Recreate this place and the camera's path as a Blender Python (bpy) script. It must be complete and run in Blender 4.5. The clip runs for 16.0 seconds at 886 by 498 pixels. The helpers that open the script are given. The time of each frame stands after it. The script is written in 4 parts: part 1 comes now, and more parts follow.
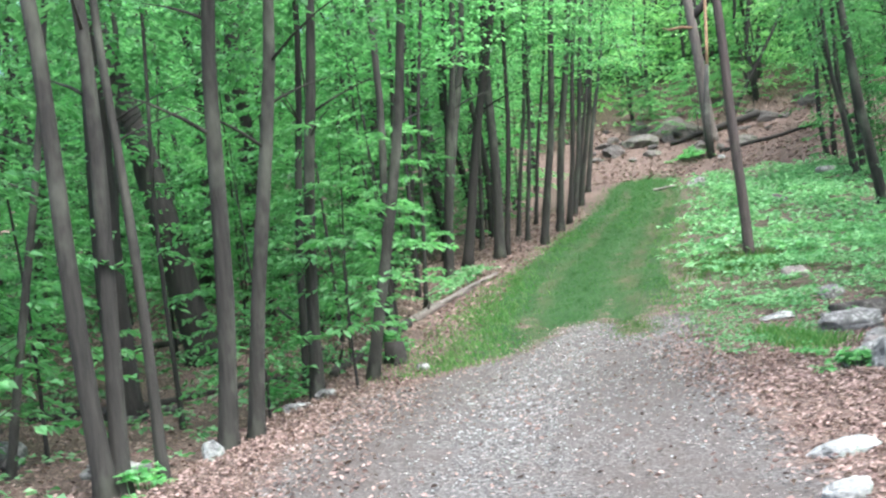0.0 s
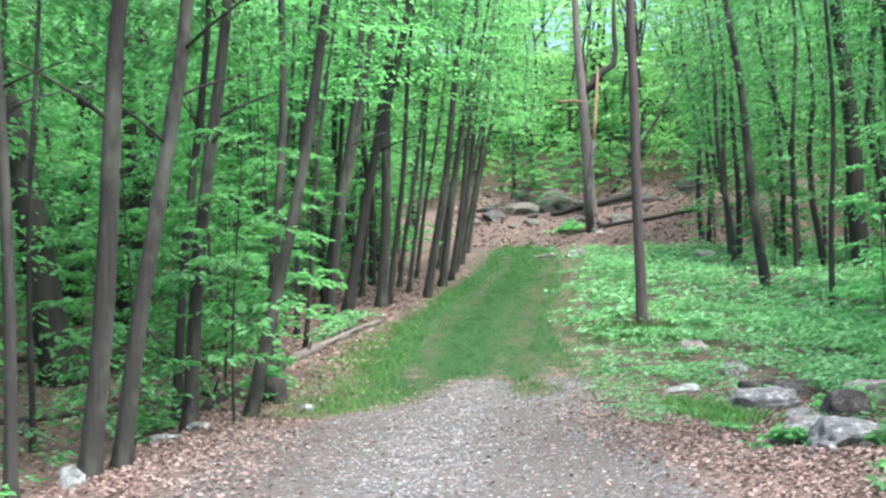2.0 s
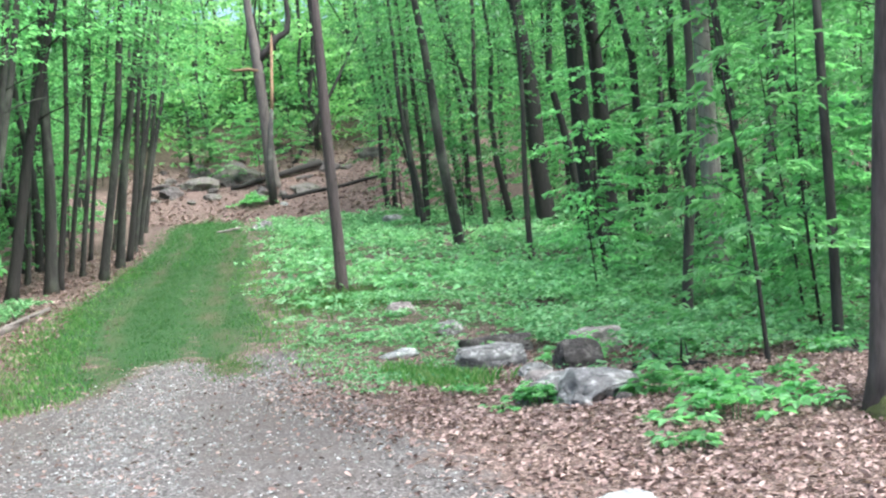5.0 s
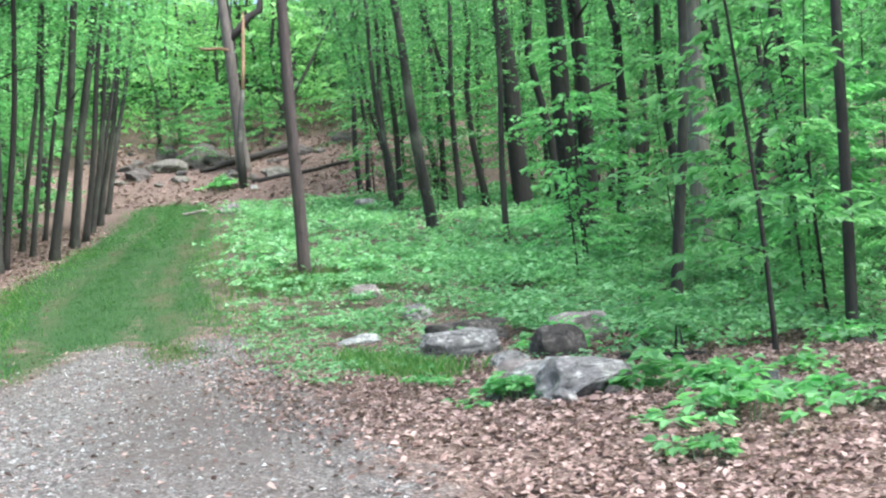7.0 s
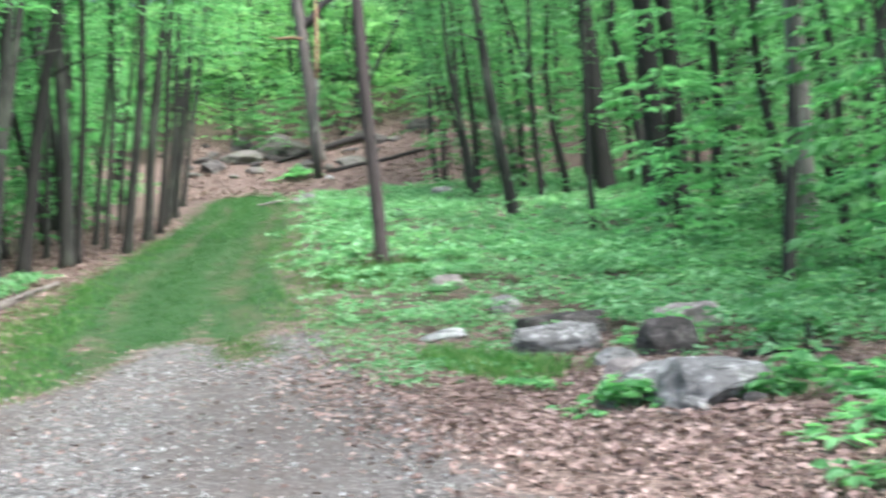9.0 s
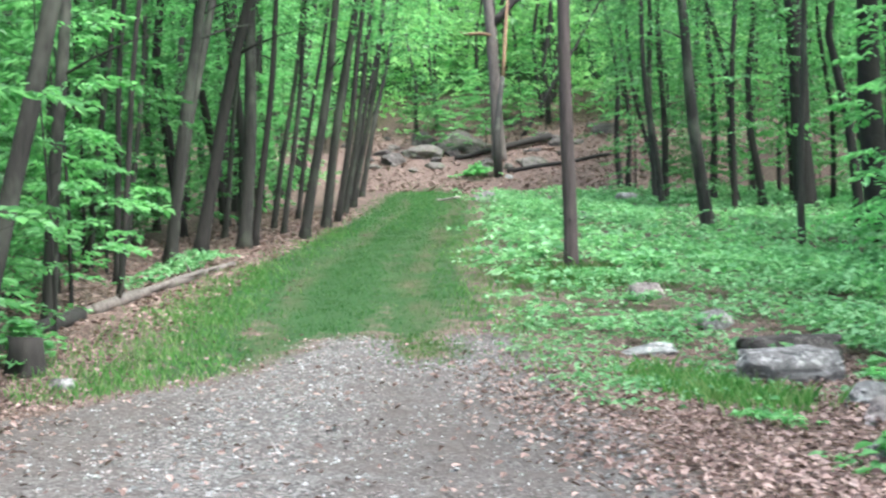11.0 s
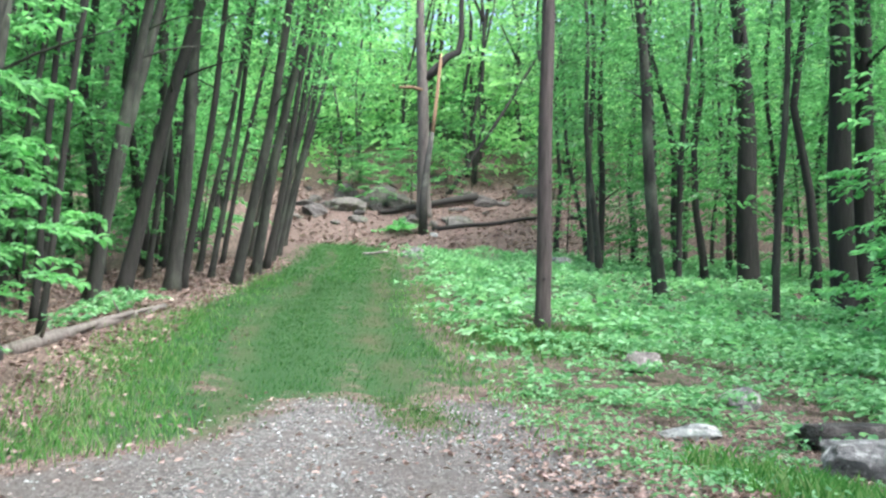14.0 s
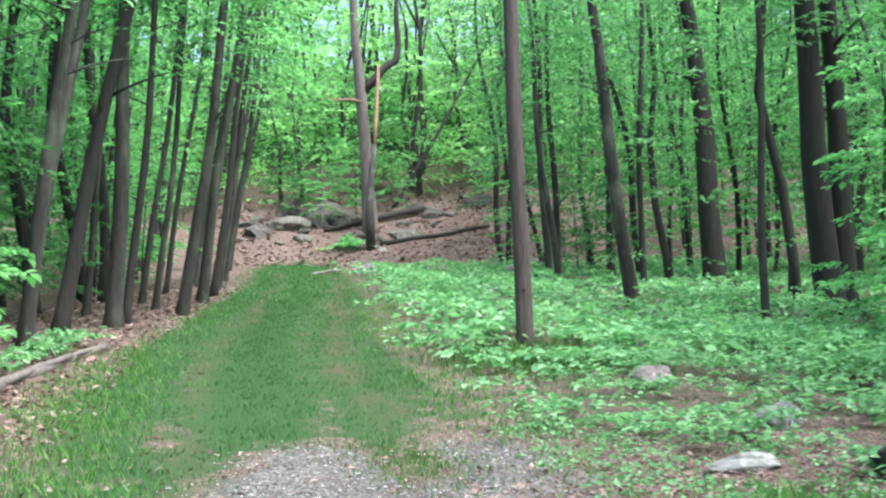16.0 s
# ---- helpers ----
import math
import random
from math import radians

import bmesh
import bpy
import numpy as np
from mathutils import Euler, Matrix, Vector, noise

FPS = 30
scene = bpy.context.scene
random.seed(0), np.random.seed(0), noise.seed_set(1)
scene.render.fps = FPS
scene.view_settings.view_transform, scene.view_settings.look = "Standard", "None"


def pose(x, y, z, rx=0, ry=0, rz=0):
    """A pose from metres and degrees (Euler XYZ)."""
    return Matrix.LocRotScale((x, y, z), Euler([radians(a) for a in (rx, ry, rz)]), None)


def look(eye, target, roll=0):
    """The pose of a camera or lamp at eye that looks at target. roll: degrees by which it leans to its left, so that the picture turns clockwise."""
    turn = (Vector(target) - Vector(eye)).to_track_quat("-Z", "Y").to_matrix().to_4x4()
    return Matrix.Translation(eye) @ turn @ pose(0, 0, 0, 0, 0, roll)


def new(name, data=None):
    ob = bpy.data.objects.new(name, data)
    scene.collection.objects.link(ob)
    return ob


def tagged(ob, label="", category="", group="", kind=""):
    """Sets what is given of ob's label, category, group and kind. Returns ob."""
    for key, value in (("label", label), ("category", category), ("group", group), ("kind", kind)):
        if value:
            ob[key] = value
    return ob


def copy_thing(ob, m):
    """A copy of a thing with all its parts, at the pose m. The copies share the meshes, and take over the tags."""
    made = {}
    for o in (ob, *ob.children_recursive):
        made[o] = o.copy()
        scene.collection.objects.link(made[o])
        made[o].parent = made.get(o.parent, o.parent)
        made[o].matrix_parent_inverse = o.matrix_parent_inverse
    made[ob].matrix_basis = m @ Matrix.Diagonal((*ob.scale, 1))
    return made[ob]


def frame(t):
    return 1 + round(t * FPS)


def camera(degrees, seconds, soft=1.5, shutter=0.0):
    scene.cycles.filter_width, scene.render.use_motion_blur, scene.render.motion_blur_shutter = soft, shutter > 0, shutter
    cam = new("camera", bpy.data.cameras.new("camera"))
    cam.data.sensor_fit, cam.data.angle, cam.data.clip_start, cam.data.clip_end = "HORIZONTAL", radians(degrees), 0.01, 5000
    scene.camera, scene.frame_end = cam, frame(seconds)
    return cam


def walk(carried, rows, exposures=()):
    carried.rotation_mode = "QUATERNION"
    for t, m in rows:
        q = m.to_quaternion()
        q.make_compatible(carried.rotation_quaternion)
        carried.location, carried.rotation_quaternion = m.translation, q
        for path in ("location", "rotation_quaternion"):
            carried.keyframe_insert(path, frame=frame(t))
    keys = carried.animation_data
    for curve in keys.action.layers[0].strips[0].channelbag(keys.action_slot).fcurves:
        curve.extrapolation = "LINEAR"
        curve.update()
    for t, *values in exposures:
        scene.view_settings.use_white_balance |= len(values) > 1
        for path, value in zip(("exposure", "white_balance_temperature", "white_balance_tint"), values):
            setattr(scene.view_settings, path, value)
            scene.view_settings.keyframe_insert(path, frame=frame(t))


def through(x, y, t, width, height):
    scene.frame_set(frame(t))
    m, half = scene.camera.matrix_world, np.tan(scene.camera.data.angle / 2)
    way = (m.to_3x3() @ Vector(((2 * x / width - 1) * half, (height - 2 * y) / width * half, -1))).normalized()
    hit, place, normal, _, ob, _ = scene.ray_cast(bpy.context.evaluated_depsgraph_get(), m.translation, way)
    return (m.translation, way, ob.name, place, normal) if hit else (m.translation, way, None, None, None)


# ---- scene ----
cam = camera(40.0, 16.0, soft=2.3, shutter=0.4)
PATH = [
    (0, (0.965, 0.444, 1.649), (0.836, 2.439, 1.708), -7.3),
    (0.5, (0.785, 0.918, 1.574), (0.629, 2.911, 1.647), -8.6),
    (1, (0.564, 1.279, 1.572), (0.431, 3.274, 1.629), -5.9),
    (1.5, (0.379, 1.539, 1.503), (0.308, 3.534, 1.612), -8.1),
    (2, (0.207, 1.971, 1.409), (0.31, 3.964, 1.546), -1.7),
    (2.5, (0.017, 2.452, 1.378), (0.296, 4.429, 1.508), -5.0),
    (3, (0.064, 2.882, 1.328), (0.416, 4.848, 1.431), -5.5),
    (3.5, (0.142, 3.341, 1.342), (0.62, 5.28, 1.447), -6.7),
    (4, (-0.036, 3.5, 1.377), (0.572, 5.403, 1.461), -6.3),
    (4.5, (0.098, 3.87, 1.338), (0.708, 5.774, 1.411), -6.1),
    (7, (1.033, 6.176, 1.108), (1.678, 8.068, 1.152), -5.4),
    (7.5, (1.153, 6.493, 1.109), (1.874, 8.357, 1.162), -4.8),
    (8, (1.379, 6.911, 1.068), (2.224, 8.724, 1.104), -7.5),
    (8.5, (1.376, 7.303, 1.103), (2.164, 9.142, 1.126), -4.5),
    (9, (1.307, 7.631, 1.123), (1.833, 9.56, 1.162), -6.0),
    (9.5, (1.395, 8.231, 1.069), (1.721, 10.203, 1.137), -4.7),
    (10, (1.389, 8.711, 1.084), (1.769, 10.675, 1.118), -3.8),
    (12.5, (0.753, 10.23, 1.096), (0.775, 12.226, 1.208), 1.8),
    (13, (0.6, 10.627, 1.119), (0.789, 12.615, 1.23), 3.8),
    (13.5, (0.607, 11.211, 1.094), (0.951, 13.178, 1.204), 1.9),
    (14, (0.477, 11.817, 1.077), (0.891, 13.767, 1.24), 1.2),
    (14.5, (0.474, 12.295, 1.125), (0.932, 14.234, 1.309), -0.6),
    (15, (0.528, 12.854, 1.221), (1.016, 14.786, 1.39), 1.1),
    (15.5, (0.511, 13.338, 1.235), (1.042, 15.258, 1.417), -2.2),
    (16, (0.454, 13.833, 1.261), (0.961, 15.759, 1.444), -2.5),
]
walk(cam, [(t, look(eye, target, roll)) for t, eye, target, roll in PATH], [(0, 1.68, 5900, 7), (16, 1.68, 5900, 7)])

# ---- world ----
SUN_UP, SUN_ROUND = 62.0, 140.0
world = bpy.data.worlds.new("world")
scene.world = world
world.use_nodes = True
wn = world.node_tree
sky = wn.nodes.new("ShaderNodeTexSky")
sky.sky_type = "NISHITA"
sky.sun_disc = False
sky.sun_elevation, sky.sun_rotation = radians(SUN_UP), radians(SUN_ROUND)
sky.air_density, sky.dust_density, sky.ozone_density = 1.0, 6.0, 0.6
wn.links.new(sky.outputs[0], wn.nodes["Background"].inputs[0])
wn.nodes["Background"].inputs[1].default_value = 0.15
sun = new("sun", bpy.data.lights.new("sun", "SUN"))
sun.data.energy, sun.data.angle, sun.data.color = 2.0, radians(20), (1.0, 0.96, 0.9)
su, sr = radians(SUN_UP), radians(SUN_ROUND)
sun.matrix_world = look((0, 0, 40), (-math.sin(sr) * math.cos(su), -math.cos(sr) * math.cos(su), 40 - math.sin(su)))


# ---- materials ----


def material(name):
    m = bpy.data.materials.new(name)
    m.use_nodes = True
    nt = m.node_tree
    return m, nt, nt.nodes["Principled BSDF"]


def node(nt, kind, **inputs):
    n = nt.nodes.new(kind)
    for k, v in inputs.items():
        n.inputs[k].default_value = v
    return n


def ramp(nt, source, stops):
    r = nt.nodes.new("ShaderNodeValToRGB")
    e = r.color_ramp.elements
    while len(e) < len(stops):
        e.new(0.5)
    for el, (p, c) in zip(e, stops):
        el.position, el.color = p, (*c, 1)
    nt.links.new(source, r.inputs[0])
    return r


def mixed(nt, fac, a, b):
    m = nt.nodes.new("ShaderNodeMix")
    m.data_type = "RGBA"
    for s, v in ((m.inputs[0], fac), (m.inputs[6], a), (m.inputs[7], b)):
        if hasattr(v, "is_linked"):
            nt.links.new(v, s)
        elif isinstance(v, (int, float)):
            s.default_value = v
        else:
            s.default_value = (*v, 1)
    return m.outputs[2]


def noised(nt, scale, detail=4.0, stretch=(1, 1, 1), rough=0.6, space="Object"):
    co = nt.nodes.new("ShaderNodeTexCoord")
    mp = nt.nodes.new("ShaderNodeMapping")
    mp.inputs["Scale"].default_value = stretch
    nt.links.new(co.outputs[space], mp.inputs[0])
    n = node(nt, "ShaderNodeTexNoise", Scale=scale, Detail=detail, Roughness=rough)
    nt.links.new(mp.outputs[0], n.inputs["Vector"])
    return n.outputs["Fac"]


def bumped(nt, bsdf, height, strength, distance):
    b = node(nt, "ShaderNodeBump", Strength=strength, Distance=distance)
    nt.links.new(height, b.inputs["Height"])
    nt.links.new(b.outputs[0], bsdf.inputs["Normal"])


def leaf_material(name, dark, mid, light, through=0.5, rough=0.45):
    m, nt, bsdf = material(name)
    geo = nt.nodes.new("ShaderNodeNewGeometry")
    info = nt.nodes.new("ShaderNodeObjectInfo")
    r = ramp(nt, geo.outputs["Random Per Island"], [(0.0, dark), (0.5, mid), (1.0, light)])
    hs = node(nt, "ShaderNodeHueSaturation")
    span = node(nt, "ShaderNodeMapRange")
    span.inputs["To Min"].default_value, span.inputs["To Max"].default_value = 0.75, 1.25
    nt.links.new(info.outputs["Random"], span.inputs["Value"])
    nt.links.new(span.outputs[0], hs.inputs["Value"])
    nt.links.new(r.outputs[0], hs.inputs["Color"])
    nt.links.new(hs.outputs[0], bsdf.inputs["Base Color"])
    bsdf.inputs["Roughness"].default_value = rough
    bsdf.inputs["Specular IOR Level"].default_value = 0.5 if rough < 0.5 else 0.15
    tr = nt.nodes.new("ShaderNodeBsdfTranslucent")
    warm = nt.nodes.new("ShaderNodeMix")
    warm.data_type, warm.blend_type = "RGBA", "MULTIPLY"
    warm.inputs[0].default_value = 1.0
    nt.links.new(hs.outputs[0], warm.inputs[6])
    warm.inputs[7].default_value = (1.3, 1.45, 1.0, 1)
    nt.links.new(warm.outputs[2], tr.inputs["Color"])
    mx = node(nt, "ShaderNodeMixShader", Fac=through)
    nt.links.new(bsdf.outputs[0], mx.inputs[1])
    nt.links.new(tr.outputs[0], mx.inputs[2])
    nt.links.new(mx.outputs[0], nt.nodes["Material Output"].inputs["Surface"])
    return m


def bark_material(name, dark, light, patch, patch_amount=0.62):
    m, nt, bsdf = material(name)
    ridges = noised(nt, 9, 6, (1.6, 1.6, 0.16), 0.7)
    stains = noised(nt, 1.3, 4, (1, 1, 0.5))
    col = ramp(nt, ridges, [(0.3, dark), (0.7, light)]).outputs[0]
    spot = ramp(nt, stains, [(patch_amount, (0, 0, 0)), (patch_amount + 0.14, (1, 1, 1))]).outputs[0]
    col = mixed(nt, spot, col, patch)
    info = nt.nodes.new("ShaderNodeObjectInfo")
    hs = node(nt, "ShaderNodeHueSaturation")
    span = node(nt, "ShaderNodeMapRange")
    span.inputs["To Min"].default_value, span.inputs["To Max"].default_value = 0.75, 1.3
    nt.links.new(info.outputs["Random"], span.inputs["Value"])
    nt.links.new(span.outputs[0], hs.inputs["Value"])
    nt.links.new(col, hs.inputs["Color"])
    nt.links.new(hs.outputs[0], bsdf.inputs["Base Color"])
    bsdf.inputs["Roughness"].default_value = 0.9
    bumped(nt, bsdf, ridges, 0.8, 0.03)
    return m


def stone_material(name, dark, light, moss, moss_from=0.6):
    m, nt, bsdf = material(name)
    grain = noised(nt, 9, 10, rough=0.8)
    broad = noised(nt, 2.2, 4)
    col = ramp(nt, grain, [(0.3, dark), (0.7, light)]).outputs[0]
    col = mixed(nt, ramp(nt, broad, [(moss_from, (0, 0, 0)), (moss_from + 0.12, (1, 1, 1))]).outputs[0], col, moss)
    lichen = ramp(nt, noised(nt, 5.5, 9, rough=0.75), [(0.53, (0, 0, 0)), (0.6, (0.9, 0.9, 0.9))]).outputs[0]
    col = mixed(nt, lichen, col, tuple(min(0.6, c * 1.5 + 0.03) for c in light))
    seams = ramp(nt, noised(nt, 3.0, 9, (1, 1, 2.5), 0.8), [(0.38, (0.95, 0.95, 0.95)), (0.45, (0, 0, 0))]).outputs[0]
    col = mixed(nt, seams, col, tuple(c * 0.5 for c in dark))
    nt.links.new(col, bsdf.inputs["Base Color"])
    bsdf.inputs["Roughness"].default_value = 0.88
    bumped(nt, bsdf, grain, 0.9, 0.06)
    return m


LEAF = leaf_material("leaf_green", (0.044, 0.125, 0.048), (0.085, 0.23, 0.09), (0.165, 0.36, 0.17), 0.52)
# fresh green of saplings and plants, lightened further with backlight in the colour
LEAF_BRIGHT = leaf_material("leaf_bright_backlit", (0.11, 0.29, 0.11), (0.17, 0.4, 0.175), (0.27, 0.52, 0.28), 0.58, 0.55)
# far leaves are paler: the hill's sun and backlight are put into the colour
LEAF_FAR = leaf_material("leaf_far_lit", (0.16, 0.34, 0.15), (0.27, 0.52, 0.24), (0.42, 0.66, 0.36), 0.66)
LEAF_LOW = leaf_material("leaf_undergrowth", (0.085, 0.2, 0.09), (0.155, 0.33, 0.165), (0.27, 0.46, 0.27), 0.42, 0.7)
GRASS = leaf_material("grass_blade", (0.035, 0.12, 0.036), (0.07, 0.19, 0.06), (0.15, 0.235, 0.095), 0.45, 0.75)
VERGE = leaf_material("verge_blade", (0.045, 0.14, 0.036), (0.095, 0.23, 0.06), (0.2, 0.28, 0.12), 0.45, 0.7)
LITTER = leaf_material("dead_leaf", (0.085, 0.057, 0.052), (0.235, 0.167, 0.15), (0.37, 0.285, 0.26), 0.1, 0.85)
BARK = bark_material("bark_grey_brown", (0.012, 0.012, 0.0105), (0.046, 0.044, 0.039), (0.085, 0.09, 0.072), 0.5)
BARK_BROWN = bark_material("bark_brown", (0.026, 0.021, 0.019), (0.1, 0.084, 0.075), (0.15, 0.14, 0.12), 0.6)
BARK_DARK = bark_material("bark_dark", (0.01, 0.009, 0.008), (0.034, 0.031, 0.028), (0.05, 0.052, 0.042))
BARK_PALE = bark_material("bark_pale", (0.14, 0.125, 0.115), (0.32, 0.29, 0.27), (0.4, 0.37, 0.34), 0.55)
MOSS = stone_material("moss", (0.035, 0.05, 0.012), (0.095, 0.11, 0.03), (0.1, 0.09, 0.05), 0.6)
POLE_WOOD = bark_material("pole_wood", (0.022, 0.017, 0.017), (0.073, 0.057, 0.056), (0.13, 0.108, 0.104), 0.66)
DEAD_WOOD = bark_material("dead_wood", (0.06, 0.05, 0.046), (0.19, 0.165, 0.15), (0.15, 0.15, 0.12))
SPLIT_WOOD = bark_material("split_wood", (0.12, 0.075, 0.05), (0.3, 0.19, 0.11), (0.2, 0.15, 0.11))
STONE = stone_material("stone_grey", (0.06, 0.06, 0.062), (0.34, 0.335, 0.33), (0.16, 0.2, 0.13), 0.63)
STONE_PALE = stone_material("stone_pale", (0.2, 0.21, 0.21), (0.45, 0.47, 0.46), (0.22, 0.27, 0.22), 0.56)
STONE_DARK = stone_material("stone_dark", (0.02, 0.018, 0.018), (0.1, 0.088, 0.083), (0.06, 0.08, 0.04), 0.62)
STONE_BANK = stone_material("stone_bank", (0.05, 0.045, 0.04), (0.15, 0.137, 0.125), (0.08, 0.1, 0.05), 0.52)
STONE_BUFF = stone_material("stone_buff", (0.16, 0.14, 0.135), (0.34, 0.3, 0.29), (0.2, 0.23, 0.15), 0.66)


def ground_material():
    m, nt, bsdf = material("forest_ground")
    at = nt.nodes.new("ShaderNodeAttribute")
    at.attribute_name = "cover"
    sep = nt.nodes.new("ShaderNodeSeparateColor")
    nt.links.new(at.outputs["Color"], sep.inputs[0])
    fine = noised(nt, 22, 8, rough=0.75)
    mid = noised(nt, 2.6, 6)
    vor = node(nt, "ShaderNodeTexVoronoi", Scale=40.0)
    co = nt.nodes.new("ShaderNodeTexCoord")
    nt.links.new(co.outputs["Object"], vor.inputs["Vector"])
    cell = nt.nodes.new("ShaderNodeSeparateColor")
    nt.links.new(vor.outputs["Color"], cell.inputs[0])
    gravel = ramp(nt, cell.outputs[0], [(0.0, (0.042, 0.04, 0.039)), (0.5, (0.1, 0.096, 0.094)), (1.0, (0.235, 0.228, 0.224))]).outputs[0]
    gravel = mixed(nt, ramp(nt, mid, [(0.46, (0, 0, 0)), (0.72, (0.75, 0.75, 0.75))]).outputs[0], gravel, (0.095, 0.08, 0.074))
    litter = ramp(nt, cell.outputs[1], [(0.0, (0.04, 0.029, 0.025)), (0.5, (0.12, 0.086, 0.074)), (1.0, (0.26, 0.2, 0.175))]).outputs[0]
    litter = mixed(nt, ramp(nt, mid, [(0.5, (0, 0, 0)), (0.75, (0.7, 0.7, 0.7))]).outputs[0], litter, (0.06, 0.045, 0.037))
    turf = ramp(nt, fine, [(0.3, (0.018, 0.05, 0.018)), (0.55, (0.036, 0.08, 0.03)), (0.72, (0.1, 0.1, 0.06))]).outputs[0]
    edge = nt.nodes.new("ShaderNodeMath")
    edge.operation = "ADD"
    wob = node(nt, "ShaderNodeMapRange")
    wob.inputs["To Min"].default_value, wob.inputs["To Max"].default_value = -0.75, 0.75
    nt.links.new(noised(nt, 2.2, 9, rough=0.72), wob.inputs["Value"])
    cuts = []
    for ch in range(2):
        a = nt.nodes.new("ShaderNodeMath")
        a.operation = "ADD"
        nt.links.new(sep.outputs[ch], a.inputs[0])
        nt.links.new(wob.outputs[0], a.inputs[1])
        cuts.append(ramp(nt, a.outputs[0], [(0.36, (0, 0, 0)), (0.64, (1, 1, 1))]).outputs[0])
    nt.nodes.remove(edge)
    worn = nt.nodes.new("ShaderNodeMath")
    worn.operation = "ADD"
    nt.links.new(sep.outputs[2], worn.inputs[0])
    nt.links.new(wob.outputs[0], worn.inputs[1])
    dirt = ramp(nt, worn.outputs[0], [(0.25, (0, 0, 0)), (1.0, (0.75, 0.75, 0.75))]).outputs[0]
    soil = ramp(nt, fine, [(0.3, (0.045, 0.039, 0.036)), (0.52, (0.09, 0.077, 0.071)), (0.75, (0.18, 0.158, 0.147))]).outputs[0]
    straw = ramp(nt, fine, [(0.3, (0.045, 0.042, 0.026)), (0.55, (0.092, 0.08, 0.052)), (0.75, (0.17, 0.14, 0.11))]).outputs[0]
    gravel = mixed(nt, dirt, gravel, soil)
    turf = mixed(nt, dirt, turf, straw)
    col = mixed(nt, cuts[1], litter, gravel)
    col = mixed(nt, cuts[0], col, turf)
    nt.links.new(col, bsdf.inputs["Base Color"])
    bsdf.inputs["Roughness"].default_value = 0.95
    bsdf.inputs["Specular IOR Level"].default_value = 0.08
    bumped(nt, bsdf, vor.outputs["Distance"], 0.5, 0.03)
    return m


GROUND = ground_material()

# ---- shape of the land ----


def ss(a, b, v):
    t = np.clip((v - a) / (b - a), 0, 1)
    return t * t * (3 - 2 * t)


ROAD_Y = [-40, 8, 16, 25, 36, 48, 60, 72, 80, 95]
ROAD_X = [0.6, 0.6, 0.9, 1.7, 2.8, 5.0, 7.0, 8.4, 10.0, 14.0]


def road_x(y):
    return np.interp(y, ROAD_Y, ROAD_X)


def land(x, y):
    """Height of the ground; takes numbers or arrays."""
    x, y = np.asarray(x, float), np.asarray(y, float)
    u = np.minimum(y, 160) - 21
    z = 0.118 * np.where(u > 4, u, np.where(u > -4, (u + 4) ** 2 / 16, 0)) - 0.06
    z = z - 0.25 * (1 - ss(11.5, 14.5, y)) + 0.35 * (1 - ss(0, 5, y))
    d = np.maximum(0, -2.4 - x)
    z = z - 0.25 * ss(0, 1.5, d) + 0.02 * np.minimum(d, 40)
    z = z - 0.25 * ss(8, 13, x)
    k = np.clip(y + 0.25 * np.clip(x - 10, -40, 60) - 78, 0, 70)
    z = z + 0.30 * k - 0.9 * (1 - np.exp(-k / 3))
    z = z + 0.05 * np.sin(1.3 * x + 0.7 * y) * np.sin(0.9 * y - 0.4 * x) * ss(3, 5, np.abs(x - road_x(y)))
    z = z + 0.04 * (np.abs(x - road_x(y)) < 2.2) * (np.cos((x - road_x(y)) * 3.2) - 1) * 0.5 * ss(20, 26, y)
    return z


def at_land(x, y, sink=0.0):
    return (x, y, float(land(x, y)) - sink)


def gravel_cover(x, y):
    left = np.interp(y, [8, 20, 21.5, 23.5, 26.3], [-1.9, -1.9, -0.6, 0.9, 2.0])
    right = np.interp(y, [8, 14, 19, 22, 25, 26.3], [3.1, 3.2, 3.9, 4.1, 4.2, 3.6])
    inside = np.minimum(x - left, right - x)
    tongue = np.exp(-(((x - 2.95) / 0.45) ** 2)) * ss(23.2, 24.2, y)
    return np.clip(0.5 + inside * 0.8, 0, 1) * (1 - ss(25.3, 26.4, y)) * (1 - 0.8 * tongue)


def grass_cover(x, y):
    half = np.interp(y, [20, 26, 40, 80], [3.0, 2.7, 2.5, 2.0])
    off = x - road_x(y)
    c = np.clip(0.5 + (half - np.abs(off)) * 0.7, 0, 1) * ss(21, 23.5, y + 0.7 * np.maximum(0, 0.5 - x)) * (1 - ss(76, 84, y))
    track = np.exp(-(((np.abs(off + 0.15) - 0.85) / 0.35) ** 2))
    c = c * (1 - 0.3 * track * ss(24, 27, y))
    right = np.clip((x - road_x(y) - 1.0) * 0.6, 0, 1) * ss(23, 26, y) * (1 - ss(70, 78, y)) * (1 - ss(18, 24, x))
    c = c * (1 - 0.22 * ss(0.9, 1.8, off) * (1 - ss(26, 34, y)) * (0.5 + 0.5 * np.sin(1.3 * y + 2.3 * x) * np.sin(1.9 * x - 0.8 * y)))
    c = c * (0.92 - 0.24 * ss(0.7, 2.2, np.abs(off)) - 0.16 * (1 - ss(24, 30, y)))
    hill = 0.8 * ss(97, 108, y + 0.1 * (x - 10))
    return np.clip(np.maximum(np.maximum(c, hill), 0.42 * right) * (1 - gravel_cover(x, y)), 0, 1)


